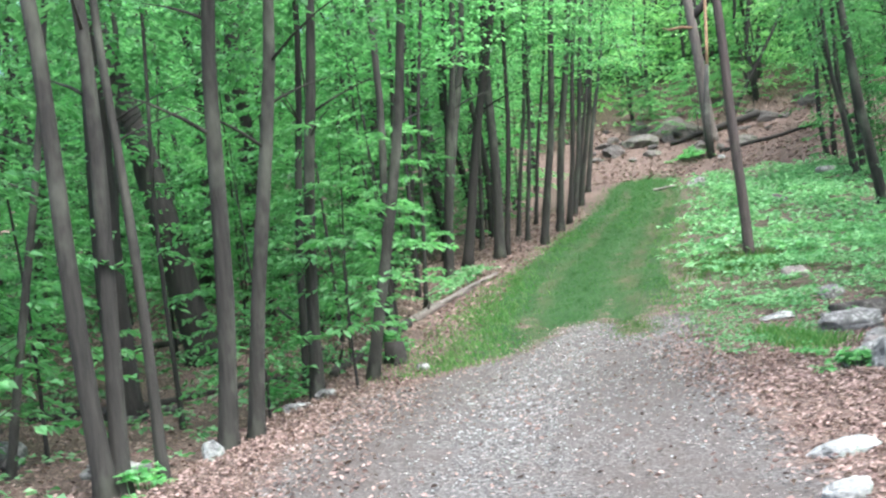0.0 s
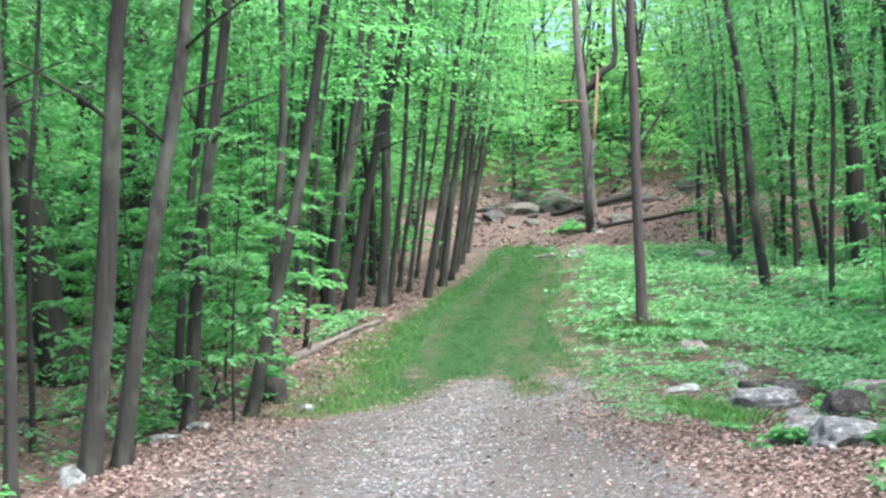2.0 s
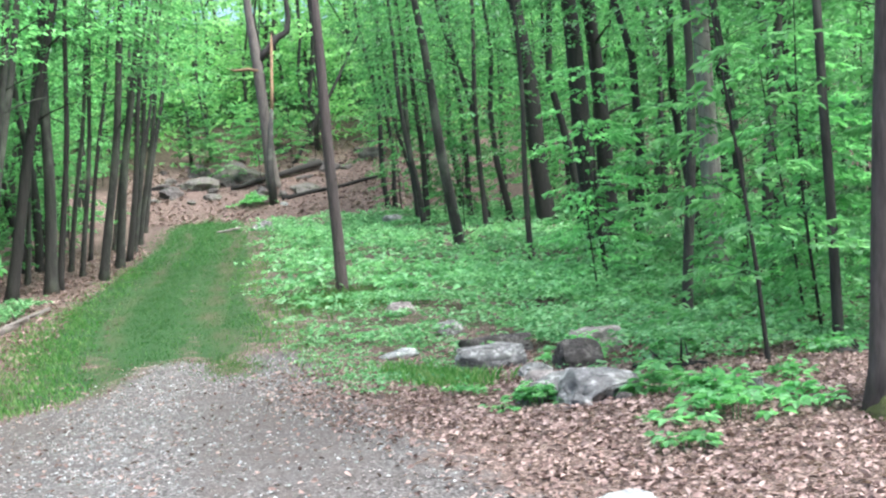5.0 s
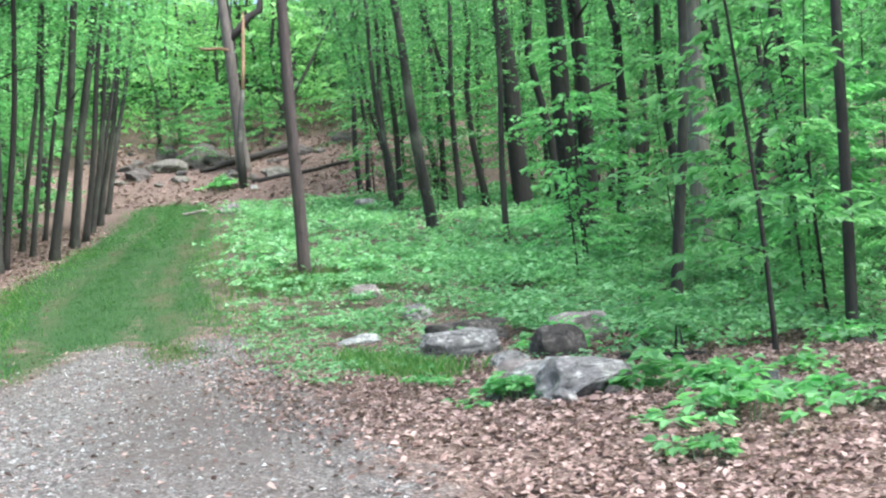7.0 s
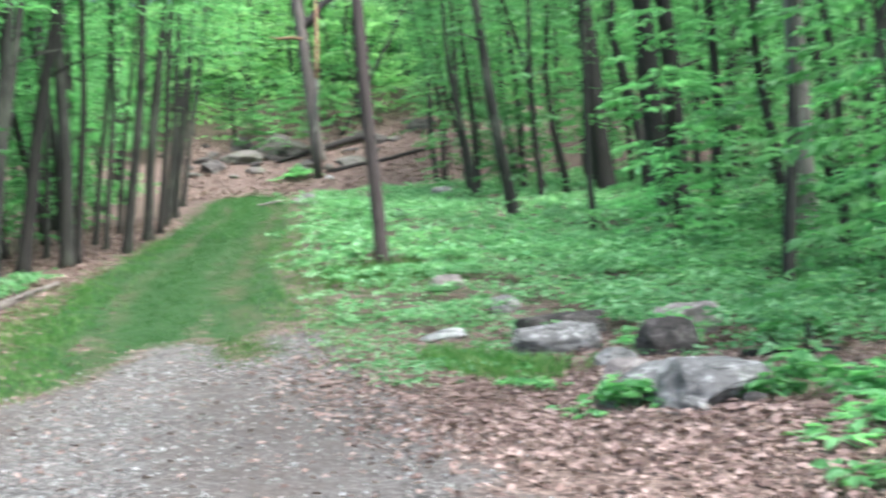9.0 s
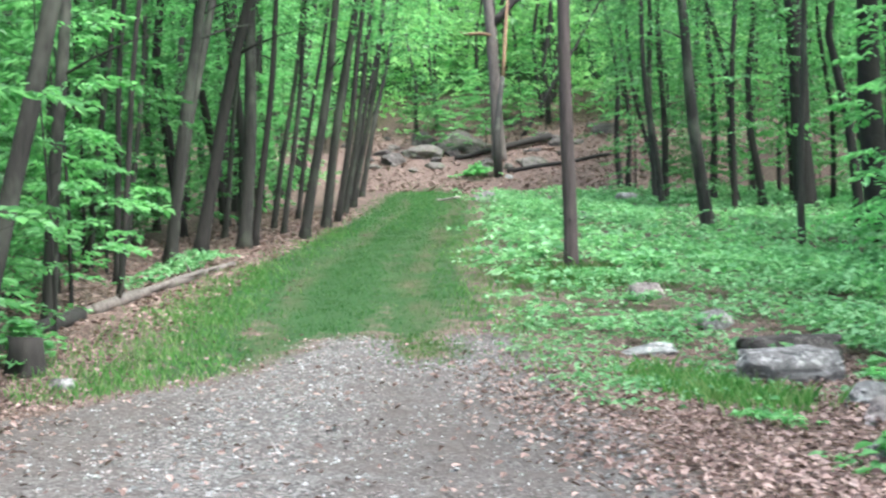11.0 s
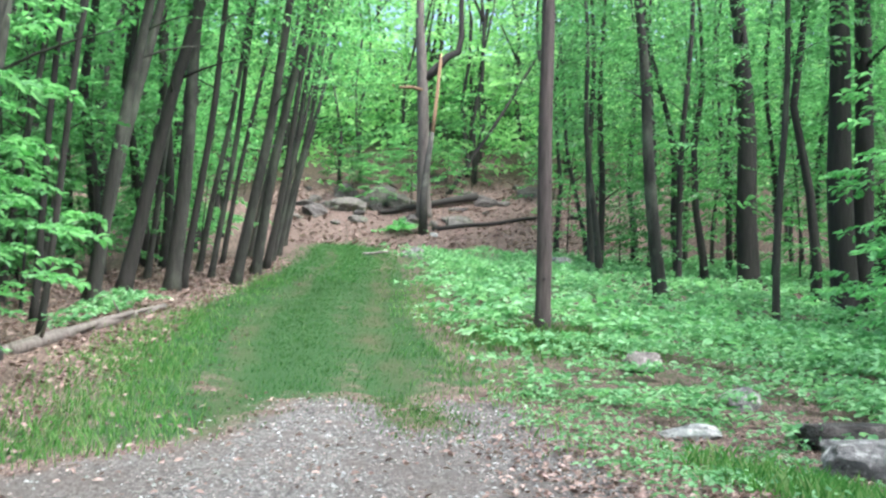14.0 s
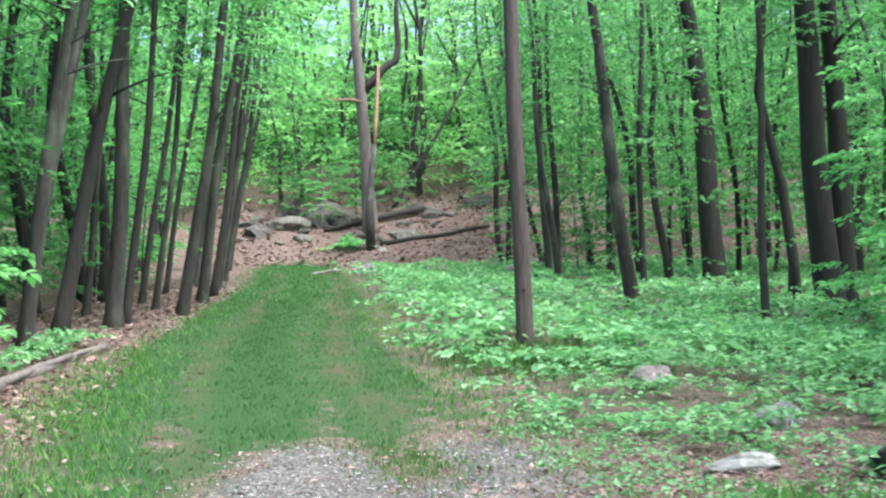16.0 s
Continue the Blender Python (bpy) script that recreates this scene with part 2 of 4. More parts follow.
def worn_cover(x, y):
    """Trodden places: brown soil on the gravel's sides, straw and bare earth in the wheel ruts of the grass."""
    off = x - road_x(y)
    streak = np.interp(y, [10, 16, 20, 24, 26], [0.3, 0.6, 1.0, 1.7, 2.0])
    pale = np.exp(-(((x - streak) / 0.75) ** 2)) + 0.8 * np.exp(-(((x - 3.3) / 0.5) ** 2)) * ss(20, 23, y)
    on_gravel = np.clip(0.75 - 0.75 * pale + 0.25 * ss(0.0, -1.6, x), 0, 1)
    bend = 0.25 * np.sin(0.35 * y) + 0.15 * np.sin(0.9 * y + 1)
    ruts = 0.75 * np.exp(-(((off + 0.75 - 0.4 * bend) / 0.28) ** 2)) + 0.95 * np.exp(-(((off - 1.35 - 0.4 * bend) / 0.4) ** 2))
    verge = 0.55 * ss(1.3, 2.0, -off) * (0.5 + 0.5 * np.sin(0.8 * y + 1.1 * x) * np.sin(1.7 * y - 0.6 * x))
    on_grass = np.clip(ruts + verge, 0, 1) * (0.88 + 0.12 * np.sin(0.6 * y + 0.5)) * (1 - 0.7 * ss(66, 74, y))
    on_grass = on_grass * (0.85 + 0.45 * np.sin(1.9 * y + 2.2 * np.sin(1.3 * x)) * np.sin(1.1 * y - 2.6 * x) ** 2 + 0.2 * ss(30, 50, y))
    g = gravel_cover(x, y)
    return np.clip(on_gravel * g + on_grass * (1 - g), 0, 1)


def make_mesh(name, verts, faces, mats, smooth=False):
    me = bpy.data.meshes.new(name)
    me.from_pydata(verts, [], faces)
    for m in mats if isinstance(mats, (list, tuple)) else [mats]:
        me.materials.append(m)
    if smooth:
        me.polygons.foreach_set("use_smooth", [True] * len(me.polygons))
    me.update()
    return me


def spaced(stops):
    out = []
    for (a, b, step) in stops:
        out.extend(np.arange(a, b, step))
    return np.array(out + [stops[-1][1]])


def build_ground():
    xs = spaced([(-600, -60, 60), (-60, -14, 2), (-14, -4, 0.5), (-4, 12, 0.22), (12, 26, 0.6), (26, 80, 3), (80, 600, 65)])
    ys = spaced([(-500, -20, 60), (-20, 8, 2), (8, 34, 0.25), (34, 60, 0.6), (60, 96, 0.7), (96, 160, 3), (160, 900, 74)])
    gx, gy = np.meshgrid(xs, ys)
    gz = land(gx, gy)
    near = (gy > 5) & (gy < 60) & (np.abs(gx) < 26)
    rough = np.random.default_rng(3).normal(0, 0.012, gx.shape)
    gz = gz + np.where(near, rough, 0)
    nx, ny = len(xs), len(ys)
    verts = np.stack([gx, gy, gz], -1).reshape(-1, 3)
    idx = np.arange(nx * ny).reshape(ny, nx)
    faces = np.stack([idx[:-1, :-1], idx[:-1, 1:], idx[1:, 1:], idx[1:, :-1]], -1).reshape(-1, 4)
    me = make_mesh("ground", verts.tolist(), faces.tolist(), GROUND, True)
    cover = np.zeros((nx * ny, 4), np.float32)
    cover[:, 0] = grass_cover(gx, gy).ravel()
    cover[:, 1] = gravel_cover(gx, gy).ravel()
    cover[:, 2] = worn_cover(gx, gy).ravel()
    cover[:, 3] = 1
    layer = me.color_attributes.new("cover", "FLOAT_COLOR", "POINT")
    layer.data.foreach_set("color", cover.ravel())
    return tagged(new("ground", me), "forest floor of dead leaves with a gravel and grass track", "ground", kind="structure")


build_ground()

# ---- leaves ----


def leaf_arrays(P, F, N, L, W, full=False):
    """Leaf blades from base points, ways, normals, lengths and widths, folded along the midrib."""
    F = F / np.linalg.norm(F, axis=1, keepdims=True)
    S = np.cross(N, F)
    S = S / np.maximum(np.linalg.norm(S, axis=1, keepdims=True), 1e-6)
    U = np.cross(F, S)
    L, W = L[:, None], W[:, None]
    tip = P + F * L - U * L * 0.18
    n = len(P)
    if not full:
        a = P + F * L * 0.45 + S * W + U * W * 0.25
        b = P + F * L * 0.45 - S * W + U * W * 0.25
        V = np.stack([P, a, tip, b], 1).reshape(-1, 3)
        o = np.arange(n)[:, None] * 4
        T = np.concatenate([o + [0, 2, 1], o + [0, 3, 2]], 1).reshape(-1, 3)
        return V, T
    a1, a2 = P + F * L * 0.28 + S * W * 0.85 + U * W * 0.2, P + F * L * 0.62 + S * W * 0.8 + U * W * 0.12
    b1, b2 = P + F * L * 0.28 - S * W * 0.85 + U * W * 0.2, P + F * L * 0.62 - S * W * 0.8 + U * W * 0.12
    V = np.stack([P, a1, a2, tip, b2, b1], 1).reshape(-1, 3)
    o = np.arange(n)[:, None] * 6
    T = np.concatenate([o + [0, 2, 1], o + [0, 3, 2], o + [0, 4, 3], o + [0, 5, 4]], 1).reshape(-1, 3)
    return V, T


def sprays(rng, starts, ways, lengths, per, size, droop=0.25):
    """Flat layered twigs: leaves set to both sides of each spray's line."""
    n = len(starts)
    P, F, N, L = [], [], [], []
    k = np.tile(np.arange(per), (n, 1))
    s = (k + rng.uniform(0.1, 0.9, k.shape)) / per
    side = np.where(k % 2 == 0, 1.0, -1.0)
    flat = ways.copy()
    flat[:, 2] *= 0.4
    flat /= np.linalg.norm(flat, axis=1, keepdims=True)
    across = np.cross(flat, [0, 0, 1.0])
    across /= np.maximum(np.linalg.norm(across, axis=1, keepdims=True), 1e-6)
    spread = side * rng.uniform(0.05, 0.34, s.shape) * (1 - 0.6 * s) * lengths[:, None]
    P = starts[:, None] + flat[:, None] * (s * lengths[:, None])[..., None] + across[:, None] * spread[..., None]
    P[..., 2] += -droop * s**2 * lengths[:, None] + rng.normal(0, 0.02, s.shape)
    F = flat[:, None] * 0.7 + across[:, None] * (side * rng.uniform(0.4, 1.2, s.shape))[..., None] + rng.normal(0, 0.25, P.shape)
    F[..., 2] -= 0.25
    N = np.array([0, 0, 1.0]) + rng.normal(0, 0.24, P.shape)
    L = size * rng.uniform(0.65, 1.25, s.shape)
    return P.reshape(-1, 3), F.reshape(-1, 3), N.reshape(-1, 3), L.ravel()


def crown_mesh(name, seed, low, high, radius, count, per, size, mat, full=False, hollow=0.15):
    rng = np.random.default_rng(seed)
    z = low + (high - low) * rng.beta(1.3, 1.2, count)
    ang = rng.uniform(0, 2 * math.pi, count)
    tier = 0.42 + 0.03 * (high - low)
    shift = tier * (ang * 3 / (2 * math.pi))
    z = np.round((z - shift) / tier) * tier + shift + rng.normal(0, tier * 0.1, count)
    reach = radius * np.sqrt(np.clip(1.1 - ((z - low) / (high - low) - 0.35) ** 2 * 1.4, 0.12, 1)) * rng.uniform(0.5, 1.15, count)
    inner = rng.uniform(hollow, 0.75, count)
    ways = np.stack([np.cos(ang), np.sin(ang), rng.uniform(0.0, 0.5, count)], 1)
    starts = np.stack([np.cos(ang) * reach * inner, np.sin(ang) * reach * inner, z], 1)
    P, F, N, L = sprays(rng, starts, ways, reach * (1 - inner) + 0.3, per, size)
    V, T = leaf_arrays(P, F, N, L, L * 0.3, full)
    return make_mesh(name, V.tolist(), T.tolist(), mat)


# ---- trunks ----


def tube(points, radii, sides, verts, faces, rng=None, wobble=0.0):
    """Adds a tapered tube along points to the lists."""
    base = len(verts)
    pts = [Vector(p) for p in points]
    for i, p in enumerate(pts):
        way = (pts[min(i + 1, len(pts) - 1)] - pts[max(i - 1, 0)]).normalized()
        q = Vector((0, 0, 1)).rotation_difference(way)
        for s in range(sides):
            a = 2 * math.pi * s / sides
            r = radii[i] * (1 + (rng.uniform(-wobble, wobble) if rng is not None else 0))
            verts.append(p + q @ Vector((r * math.cos(a), r * math.sin(a), 0)))
    for i in range(len(pts) - 1):
        for s in range(sides):
            a, b = base + i * sides + s, base + i * sides + (s + 1) % sides
            faces.append((a, b, b + sides, a + sides))
    faces.append(tuple(base + (len(pts) - 1) * sides + s for s in range(sides)))
    faces.append(tuple(base + s for s in reversed(range(sides))))


def trunk_line(rng, height, lean, bend=0.25, n=14):
    ph, ph2 = rng.uniform(0, 6.3), rng.uniform(0, 6.3)
    ly = rng.uniform(-0.03, 0.03)
    out = []
    for i in range(n):
        t = (i / (n - 1)) ** 1.3
        z = -0.25 + t * height
        w = bend * min(1.0, z / 5) if z > 0 else 0
        out.append((lean * z + w * 0.5 * math.sin(z * 0.55 + ph), ly * z + w * 0.5 * math.sin(z * 0.45 + ph2), z))
    return out


def trunk_radii(line, r, flare=0.5):
    top = line[-1][2]
    return [r * (1 - 0.72 * max(0, p[2]) / top) * (1 + flare * math.exp(-max(0, p[2] + 0.1) / 0.22)) for p in line]


def part(name, me, parent, label="", category=""):
    ob = new(name, me)
    ob.parent = parent
    return tagged(ob, label)


def add_limbs(root, rng, line, r, low, count, reach, mat):
    zs = [p[2] for p in line]
    for i in range(count):
        z = rng.uniform(low, line[-1][2] * 0.95)
        x, y = (float(np.interp(z, zs, [p[k] for p in line])) for k in (0, 1))
        a = rng.uniform(0, 6.3)
        ln = reach * rng.uniform(0.5, 1.1)
        pts = [(x + math.cos(a) * ln * t, y + math.sin(a) * ln * t, z + ln * (0.55 * t - 0.2 * t * t)) for t in (0, 0.3, 0.65, 1)]
        rr = r * 0.3 * (1 - 0.6 * z / line[-1][2])
        verts, faces = [], []
        tube(pts, [rr, rr * 0.75, rr * 0.5, rr * 0.15], 5, verts, faces)
        part("branch", make_mesh("branch", verts, faces, mat, True), root)


CROWNS_HIGH = [crown_mesh("crown_high", 40 + i, 6.0, 15.5, 2.6, 130, 16, 0.2, LEAF) for i in range(4)]


# crowns in the bright leaf: light in the left treetops put into colour
CROWNS_LIGHT = [crown_mesh("crown_light", 50 + i, 6.0, 16.0, 2.6, 95, 16, 0.2, LEAF_BRIGHT) for i in range(3)]


def tree(x, y, lean, width, height, mat, label, seed, crown=None, bend=0.25, flare=0.5, sides=12, limbs=4, low=3.0, kind_name="tree"):
    rng = np.random.default_rng(seed)
    root = new(kind_name)
    root.location = at_land(x, y)
    tagged(root, label, "tree", "woodland trees")
    line = trunk_line(rng, height, lean, bend)
    verts, faces = [], []
    tube(line, trunk_radii(line, width / 2, flare), sides, verts, faces, rng, 0.05)
    stem = part("trunk", make_mesh("trunk", verts, faces, mat, True), root)
    if limbs:
        add_limbs(stem, rng, line, width / 2, low, limbs, 1.6, mat)
    if crown:
        c = part("crown", crown, root)
        c.location = (lean * 10.5, 0, 0)
        c.rotation_euler = (0, 0, rng.uniform(0, 6.28))
    return root


# trees along the left edge: x, y, lean, trunk width
LEFT_EDGE = [
    (-4.21, 14.44, -0.052, 0.26), (-4.08, 14.60, 0.024, 0.23), (-3.73, 15.09, -0.018, 0.15), (-3.27, 16.55, 0.10, 0.27),
    (-3.09, 17.48, 0.14, 0.24), (-3.30, 22.83, 0.082, 0.17), (-1.98, 22.20, 0.212, 0.23), (-2.84, 21.24, 0.09, 0.24),
    (-2.14, 27.43, 0.055, 0.22), (-4.90, 20.07, 0.0, 0.09), (-6.32, 16.62, 0.19, 0.13),
]
LEFT_ROW = [
    (-0.87, 40.10, 0.216, 0.40), (-1.32, 37.32, 0.127, 0.32), (0.20, 40.91, 0.066, 0.42), (0.45, 41.42, 0.117, 0.22), (1.77, 43.66, 0.166, 0.34),
    (2.53, 48.35, 0.155, 0.36), (3.05, 51.31, 0.159, 0.27), (4.16, 61.28, 0.189, 0.30), (5.20, 72.0, 0.21, 0.34), (-1.63, 31.11, 0.104, 0.13),
    (-1.42, 38.02, 0.172, 0.30), (-2.9, 36.0, 0.1, 0.17), (-1.7, 42.0, 0.13, 0.22), (-0.5, 45.0, 0.12, 0.2), (0.9, 48.5, 0.15, 0.22), (1.7, 53.0, 0.16, 0.2), (2.9, 58.5, 0.17, 0.24), (-2.7, 40.5, 0.1, 0.18), (4.3, 66.0, 0.19, 0.26), (3.5, 55.5, 0.17, 0.28), (1.2, 46.0, 0.13, 0.2), (-2.0, 33.5, 0.05, 0.16),
]
RIGHT_SIDE = [
    (14.05, 45.08, -0.099, 0.42), (17.9, 62.6, -0.013, 0.34), (18.6, 63.4, 0.007, 0.34), (13.09, 36.22, 0.033, 0.18),
    (11.12, 24.11, 0.115, 0.2), (10.08, 18.21, 0.082, 0.15), (15.19, 27.69, 0.14, 0.26), (15.37, 28.90, 0.03, 0.2), (17.2, 59.5, -0.071, 0.3),
]
for i, (x, y, lean, w) in enumerate(LEFT_EDGE):
    tree(x, y, lean, w, 15, BARK, "slender grey-brown trunk on the leafy track edge", 100 + i, CROWNS_HIGH[i % 4] if i % 2 else None, 0.22)
for i, (x, y, lean, w) in enumerate(LEFT_ROW):
    tree(x, y, lean, w * 0.88, 17, BARK_DARK if i % 3 == 0 else BARK, "tall dark trunk leaning over the grassy track", 130 + i, CROWNS_LIGHT[i % 3] if i % 2 else CROWNS_HIGH[i % 4] if i % 4 == 0 else None, 0.2)
for i, (x, y, lean, w) in enumerate(RIGHT_SIDE):
    tree(x, y, lean, w, 17, BARK, "straight grey-brown woodland tree among green undergrowth", 160 + i, CROWNS_HIGH[i % 4], 0.3)
tree(-6.47, 21.98, 0.004, 0.6, 18, BARK_DARK, "thick dark old trunk in the leafy wood", 190, CROWNS_HIGH[1], 0.2, 0.6)
tree(-6.55, 28.03, -0.19, 0.78, 18, BARK_DARK, "broad dark trunk leaning away from the track", 191, CROWNS_HIGH[2], 0.2, 0.6)
tree(21.0, 53.6, -0.05, 0.85, 20, BARK_DARK, "large dark trunk on the wooded slope", 192, CROWNS_HIGH[0], 0.3)
tree(17.0, 40.0, -0.03, 0.72, 19, BARK_DARK, "large dark twin trunk on the wooded slope", 193, CROWNS_HIGH[3], 0.2)
tree(17.6, 40.3, 0.01, 0.6, 19, BARK_DARK, "large dark twin trunk on the wooded slope", 194, CROWNS_HIGH[2], 0.2)
tree(16.36, 31.88, 0.069, 0.56, 19, BARK_PALE, "pale grey smooth-barked tree in undergrowth", 195, CROWNS_HIGH[1], 0.15)
tree(6.98, 13.13, 0.13, 0.4, 18, BARK_BROWN, "thick grey-brown twin trunk with mossy foot", 196, CROWNS_HIGH[2], 0.15, 0.5, 16)
tree(7.22, 13.11, 0.33, 0.38, 18, BARK_BROWN, "thick grey-brown twin trunk with mossy foot", 197, None, 0.15, 0.5, 16)
for x, y in ((6.98, 13.13), (7.22, 13.11)):
    foot = bpy.data.objects["tree"]
    for o in bpy.data.objects:
        if o.name.startswith("tree") and o.parent is None and abs(o.location.x - x) < 0.01:
            foot = o
    verts, faces = [], []
    tube([(0, 0, -0.2), (0, 0, 0.0), (0.01, 0, 0.06), (0.02, 0, 0.12), (0.03, 0, 0.2)], [0.32, 0.285, 0.256, 0.236, 0.2], 24, verts, faces, np.random.default_rng(6), 0.09)
    part("moss", make_mesh("moss", verts, faces, MOSS, True), foot, "yellow-green moss at the foot")

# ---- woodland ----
# trunks kept in the camera's sight by leaving out growth in front of them
SIGHTED_TRUNKS = [(21.0, 53.6), (17.3, 40.1), (16.36, 31.88), (14.05, 45.08), (18.2, 63.0), (13.09, 36.22), (11.12, 24.11), (-6.47, 21.98), (-6.55, 28.03), (22.5, 55.0)]


def in_sightline(x, y, half=0.8):
    """Sight lines from the camera path to the chosen trunks, cleared to fit its view."""
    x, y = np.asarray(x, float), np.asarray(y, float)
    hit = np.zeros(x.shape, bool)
    for tx, ty in SIGHTED_TRUNKS:
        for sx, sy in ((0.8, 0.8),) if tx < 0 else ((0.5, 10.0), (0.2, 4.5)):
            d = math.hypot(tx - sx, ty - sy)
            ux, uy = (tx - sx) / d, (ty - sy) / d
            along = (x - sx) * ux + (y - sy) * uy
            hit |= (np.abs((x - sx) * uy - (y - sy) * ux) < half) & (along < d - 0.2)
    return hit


PROTO_AT = pose(0, -300, -60)


def proto_tree(seed, height, width, low, radius, count, per, size, leaf, mat, limbs, label, bend=0.5, full=False):
    root = tree(0, 0, 0, width, height, mat, label, seed, None, bend, 0.4, 8, limbs, low, "sapling" if height < 9 else "tree")
    crown = crown_mesh("crown", seed + 900, low, height * 0.98, radius, count, per, size, leaf, full)
    part("crown", crown, root)
    return root


TALL = [
    proto_tree(300 + i, 16 + i, 0.2 + 0.04 * (i % 4), 2.6 + 0.5 * (i % 3), 2.5, 110, 18, 0.2, LEAF if i % 2 else LEAF_BRIGHT,
               BARK_DARK if i % 2 else BARK, 8, "tall slim woodland tree with light green leaves")
    for i in range(6)
]
SAPLING = [
    proto_tree(380 + i, 4.5 + 0.8 * i, 0.05 + 0.008 * i, 1.0, 1.5, 32, 28, 0.19, LEAF_BRIGHT if i % 2 else LEAF, BARK_DARK, 14,
               "young sapling with flat layers of fresh green leaves", 0.3, True)
    for i in range(5)
]


def scatter(rng, protos, count, inside, box, gap, scale=(0.85, 1.15), taken=None, lean=0.05):
    taken = [] if taken is None else taken
    made, tries = 0, 0
    x0, x1, y0, y1 = box
    while made < count and tries < count * 40:
        tries += 1
        x, y = rng.uniform(x0, x1), rng.uniform(y0, y1)
        if not inside(x, y) or in_sightline(x, y, 1.0) or any((x - a) ** 2 + (y - b) ** 2 < gap * gap for a, b in taken):
            continue
        taken.append((x, y))
        s = rng.uniform(*scale)
        m = Matrix.Translation(at_land(x, y, 0.05)) @ Euler((rng.normal(0, lean), rng.normal(0, lean), rng.uniform(0, 6.28))).to_matrix().to_4x4()
        c = copy_thing(protos[rng.integers(len(protos))], m)
        c.scale = (s, s, s)
        made += 1
    return taken


def left_wood(x, y):
    edge = np.interp(y, [8, 20, 30, 40, 50, 60, 78, 90], [-7.0, -5.2, -3.6, -2.6, 0.2, 1.8, 4.0, 2.0])
    return edge - (6 + 0.35 * y) < x < edge


def right_wood(x, y):
    edge = np.interp(y, [8, 18, 30, 45, 60, 75, 90], [10.5, 12.0, 15.0, 16.5, 17.5, 19.0, 24.0])
    return edge < x < edge + 12 + 0.5 * y


def far_wood(x, y):
    return y > 92 - 0.1 * (x - 10) and abs(x - 12) < 0.62 * y


rng = np.random.default_rng(11)
spots = [(a, b) for a, b, *_ in LEFT_EDGE + LEFT_ROW + RIGHT_SIDE] + [(-6.47, 22), (-6.55, 28), (21, 53.6), (17, 40), (17.6, 40.3), (16.4, 31.9)]
scatter(rng, TALL, 62, left_wood, (-26, 5, 12, 80), 1.5, taken=spots)
scatter(rng, TALL[1::2], 62, right_wood, (10, 50, 12, 84), 1.7, taken=spots)
scatter(rng, SAPLING, 50, left_wood, (-16, 5, 12, 60), 1.0, taken=list(spots))
scatter(rng, SAPLING, 44, right_wood, (10, 36, 14, 70), 1.1, taken=list(spots))
scatter(rng, SAPLING, 16, lambda x, y: y > 87 and 2 < x < 32, (2, 32, 87, 98), 1.5, (0.8, 1.3), taken=list(spots))
for x, y, s, k in [(-2.16, 21.44, 0.9, 1), (-1.9, 26.6, 0.75, 3), (-2.7, 24.6, 0.8, 0), (-3.5, 20.3, 0.8, 2), (-2.4, 29.5, 0.7, 1), (-6.9, 17.0, 0.95, 4), (-8.2, 20.3, 0.9, 3),
                   (8.42, 17.29, 0.85, 3), (11.9, 21.6, 0.95, 1), (13.3, 32.0, 0.9, 3), (12.6, 26.5, 0.85, 0), (13.9, 24.2, 1.0, 1), (12.0, 19.0, 0.9, 4), (11.0, 27.5, 0.6, 3), (12.9, 31.0, 1.0, 1), (11.3, 20.3, 0.8, 3), (11.6, 17.6, 0.9, 1), (-5.6, 14.6, 0.9, 2), (-2.3, 30.2, 1.0, 3), (-2.9, 32.4, 1.1, 4), (-2.4, 35.0, 1.0, 2), (-3.4, 28.2, 1.1, 4), (-3.1, 36.5, 1.2, 2), (12.2, 87.6, 0.7, 1), (17.0, 89.0, 0.8, 3)]:
    c = copy_thing(SAPLING[k], Matrix.Translation(at_land(x, y, 0.04)) @ pose(0, 0, 0, 0, 0, 57 * k + 31 * x))
    c.scale = (s, s, s)
# the pattern trees themselves stand in the wood on the hill
for i, p in enumerate(TALL + SAPLING):
    p.location = at_land(-22 + 6.2 * i, 104 + 3 * (i % 3), 0.05)


ROCK_GAPS = [(6.9, 24.8), (6.95, 27.9), (6.25, 20.7), (6.85, 21.8), (7.0, 19.5), (7.75, 20.7), (5.42, 22.9), (6.35, 19.3), (10.7, 65.5), (11.4, 49.8), (6.93, 32.9), (6.8, 32.2)]


def rock_gap(x, y):
    g = np.ones_like(x)
    for rx, ry in ROCK_GAPS:
        g = g * (1 - np.exp(-((x - rx) ** 2 / 0.3 + (y - ry) ** 2 / 0.8)))
    return g


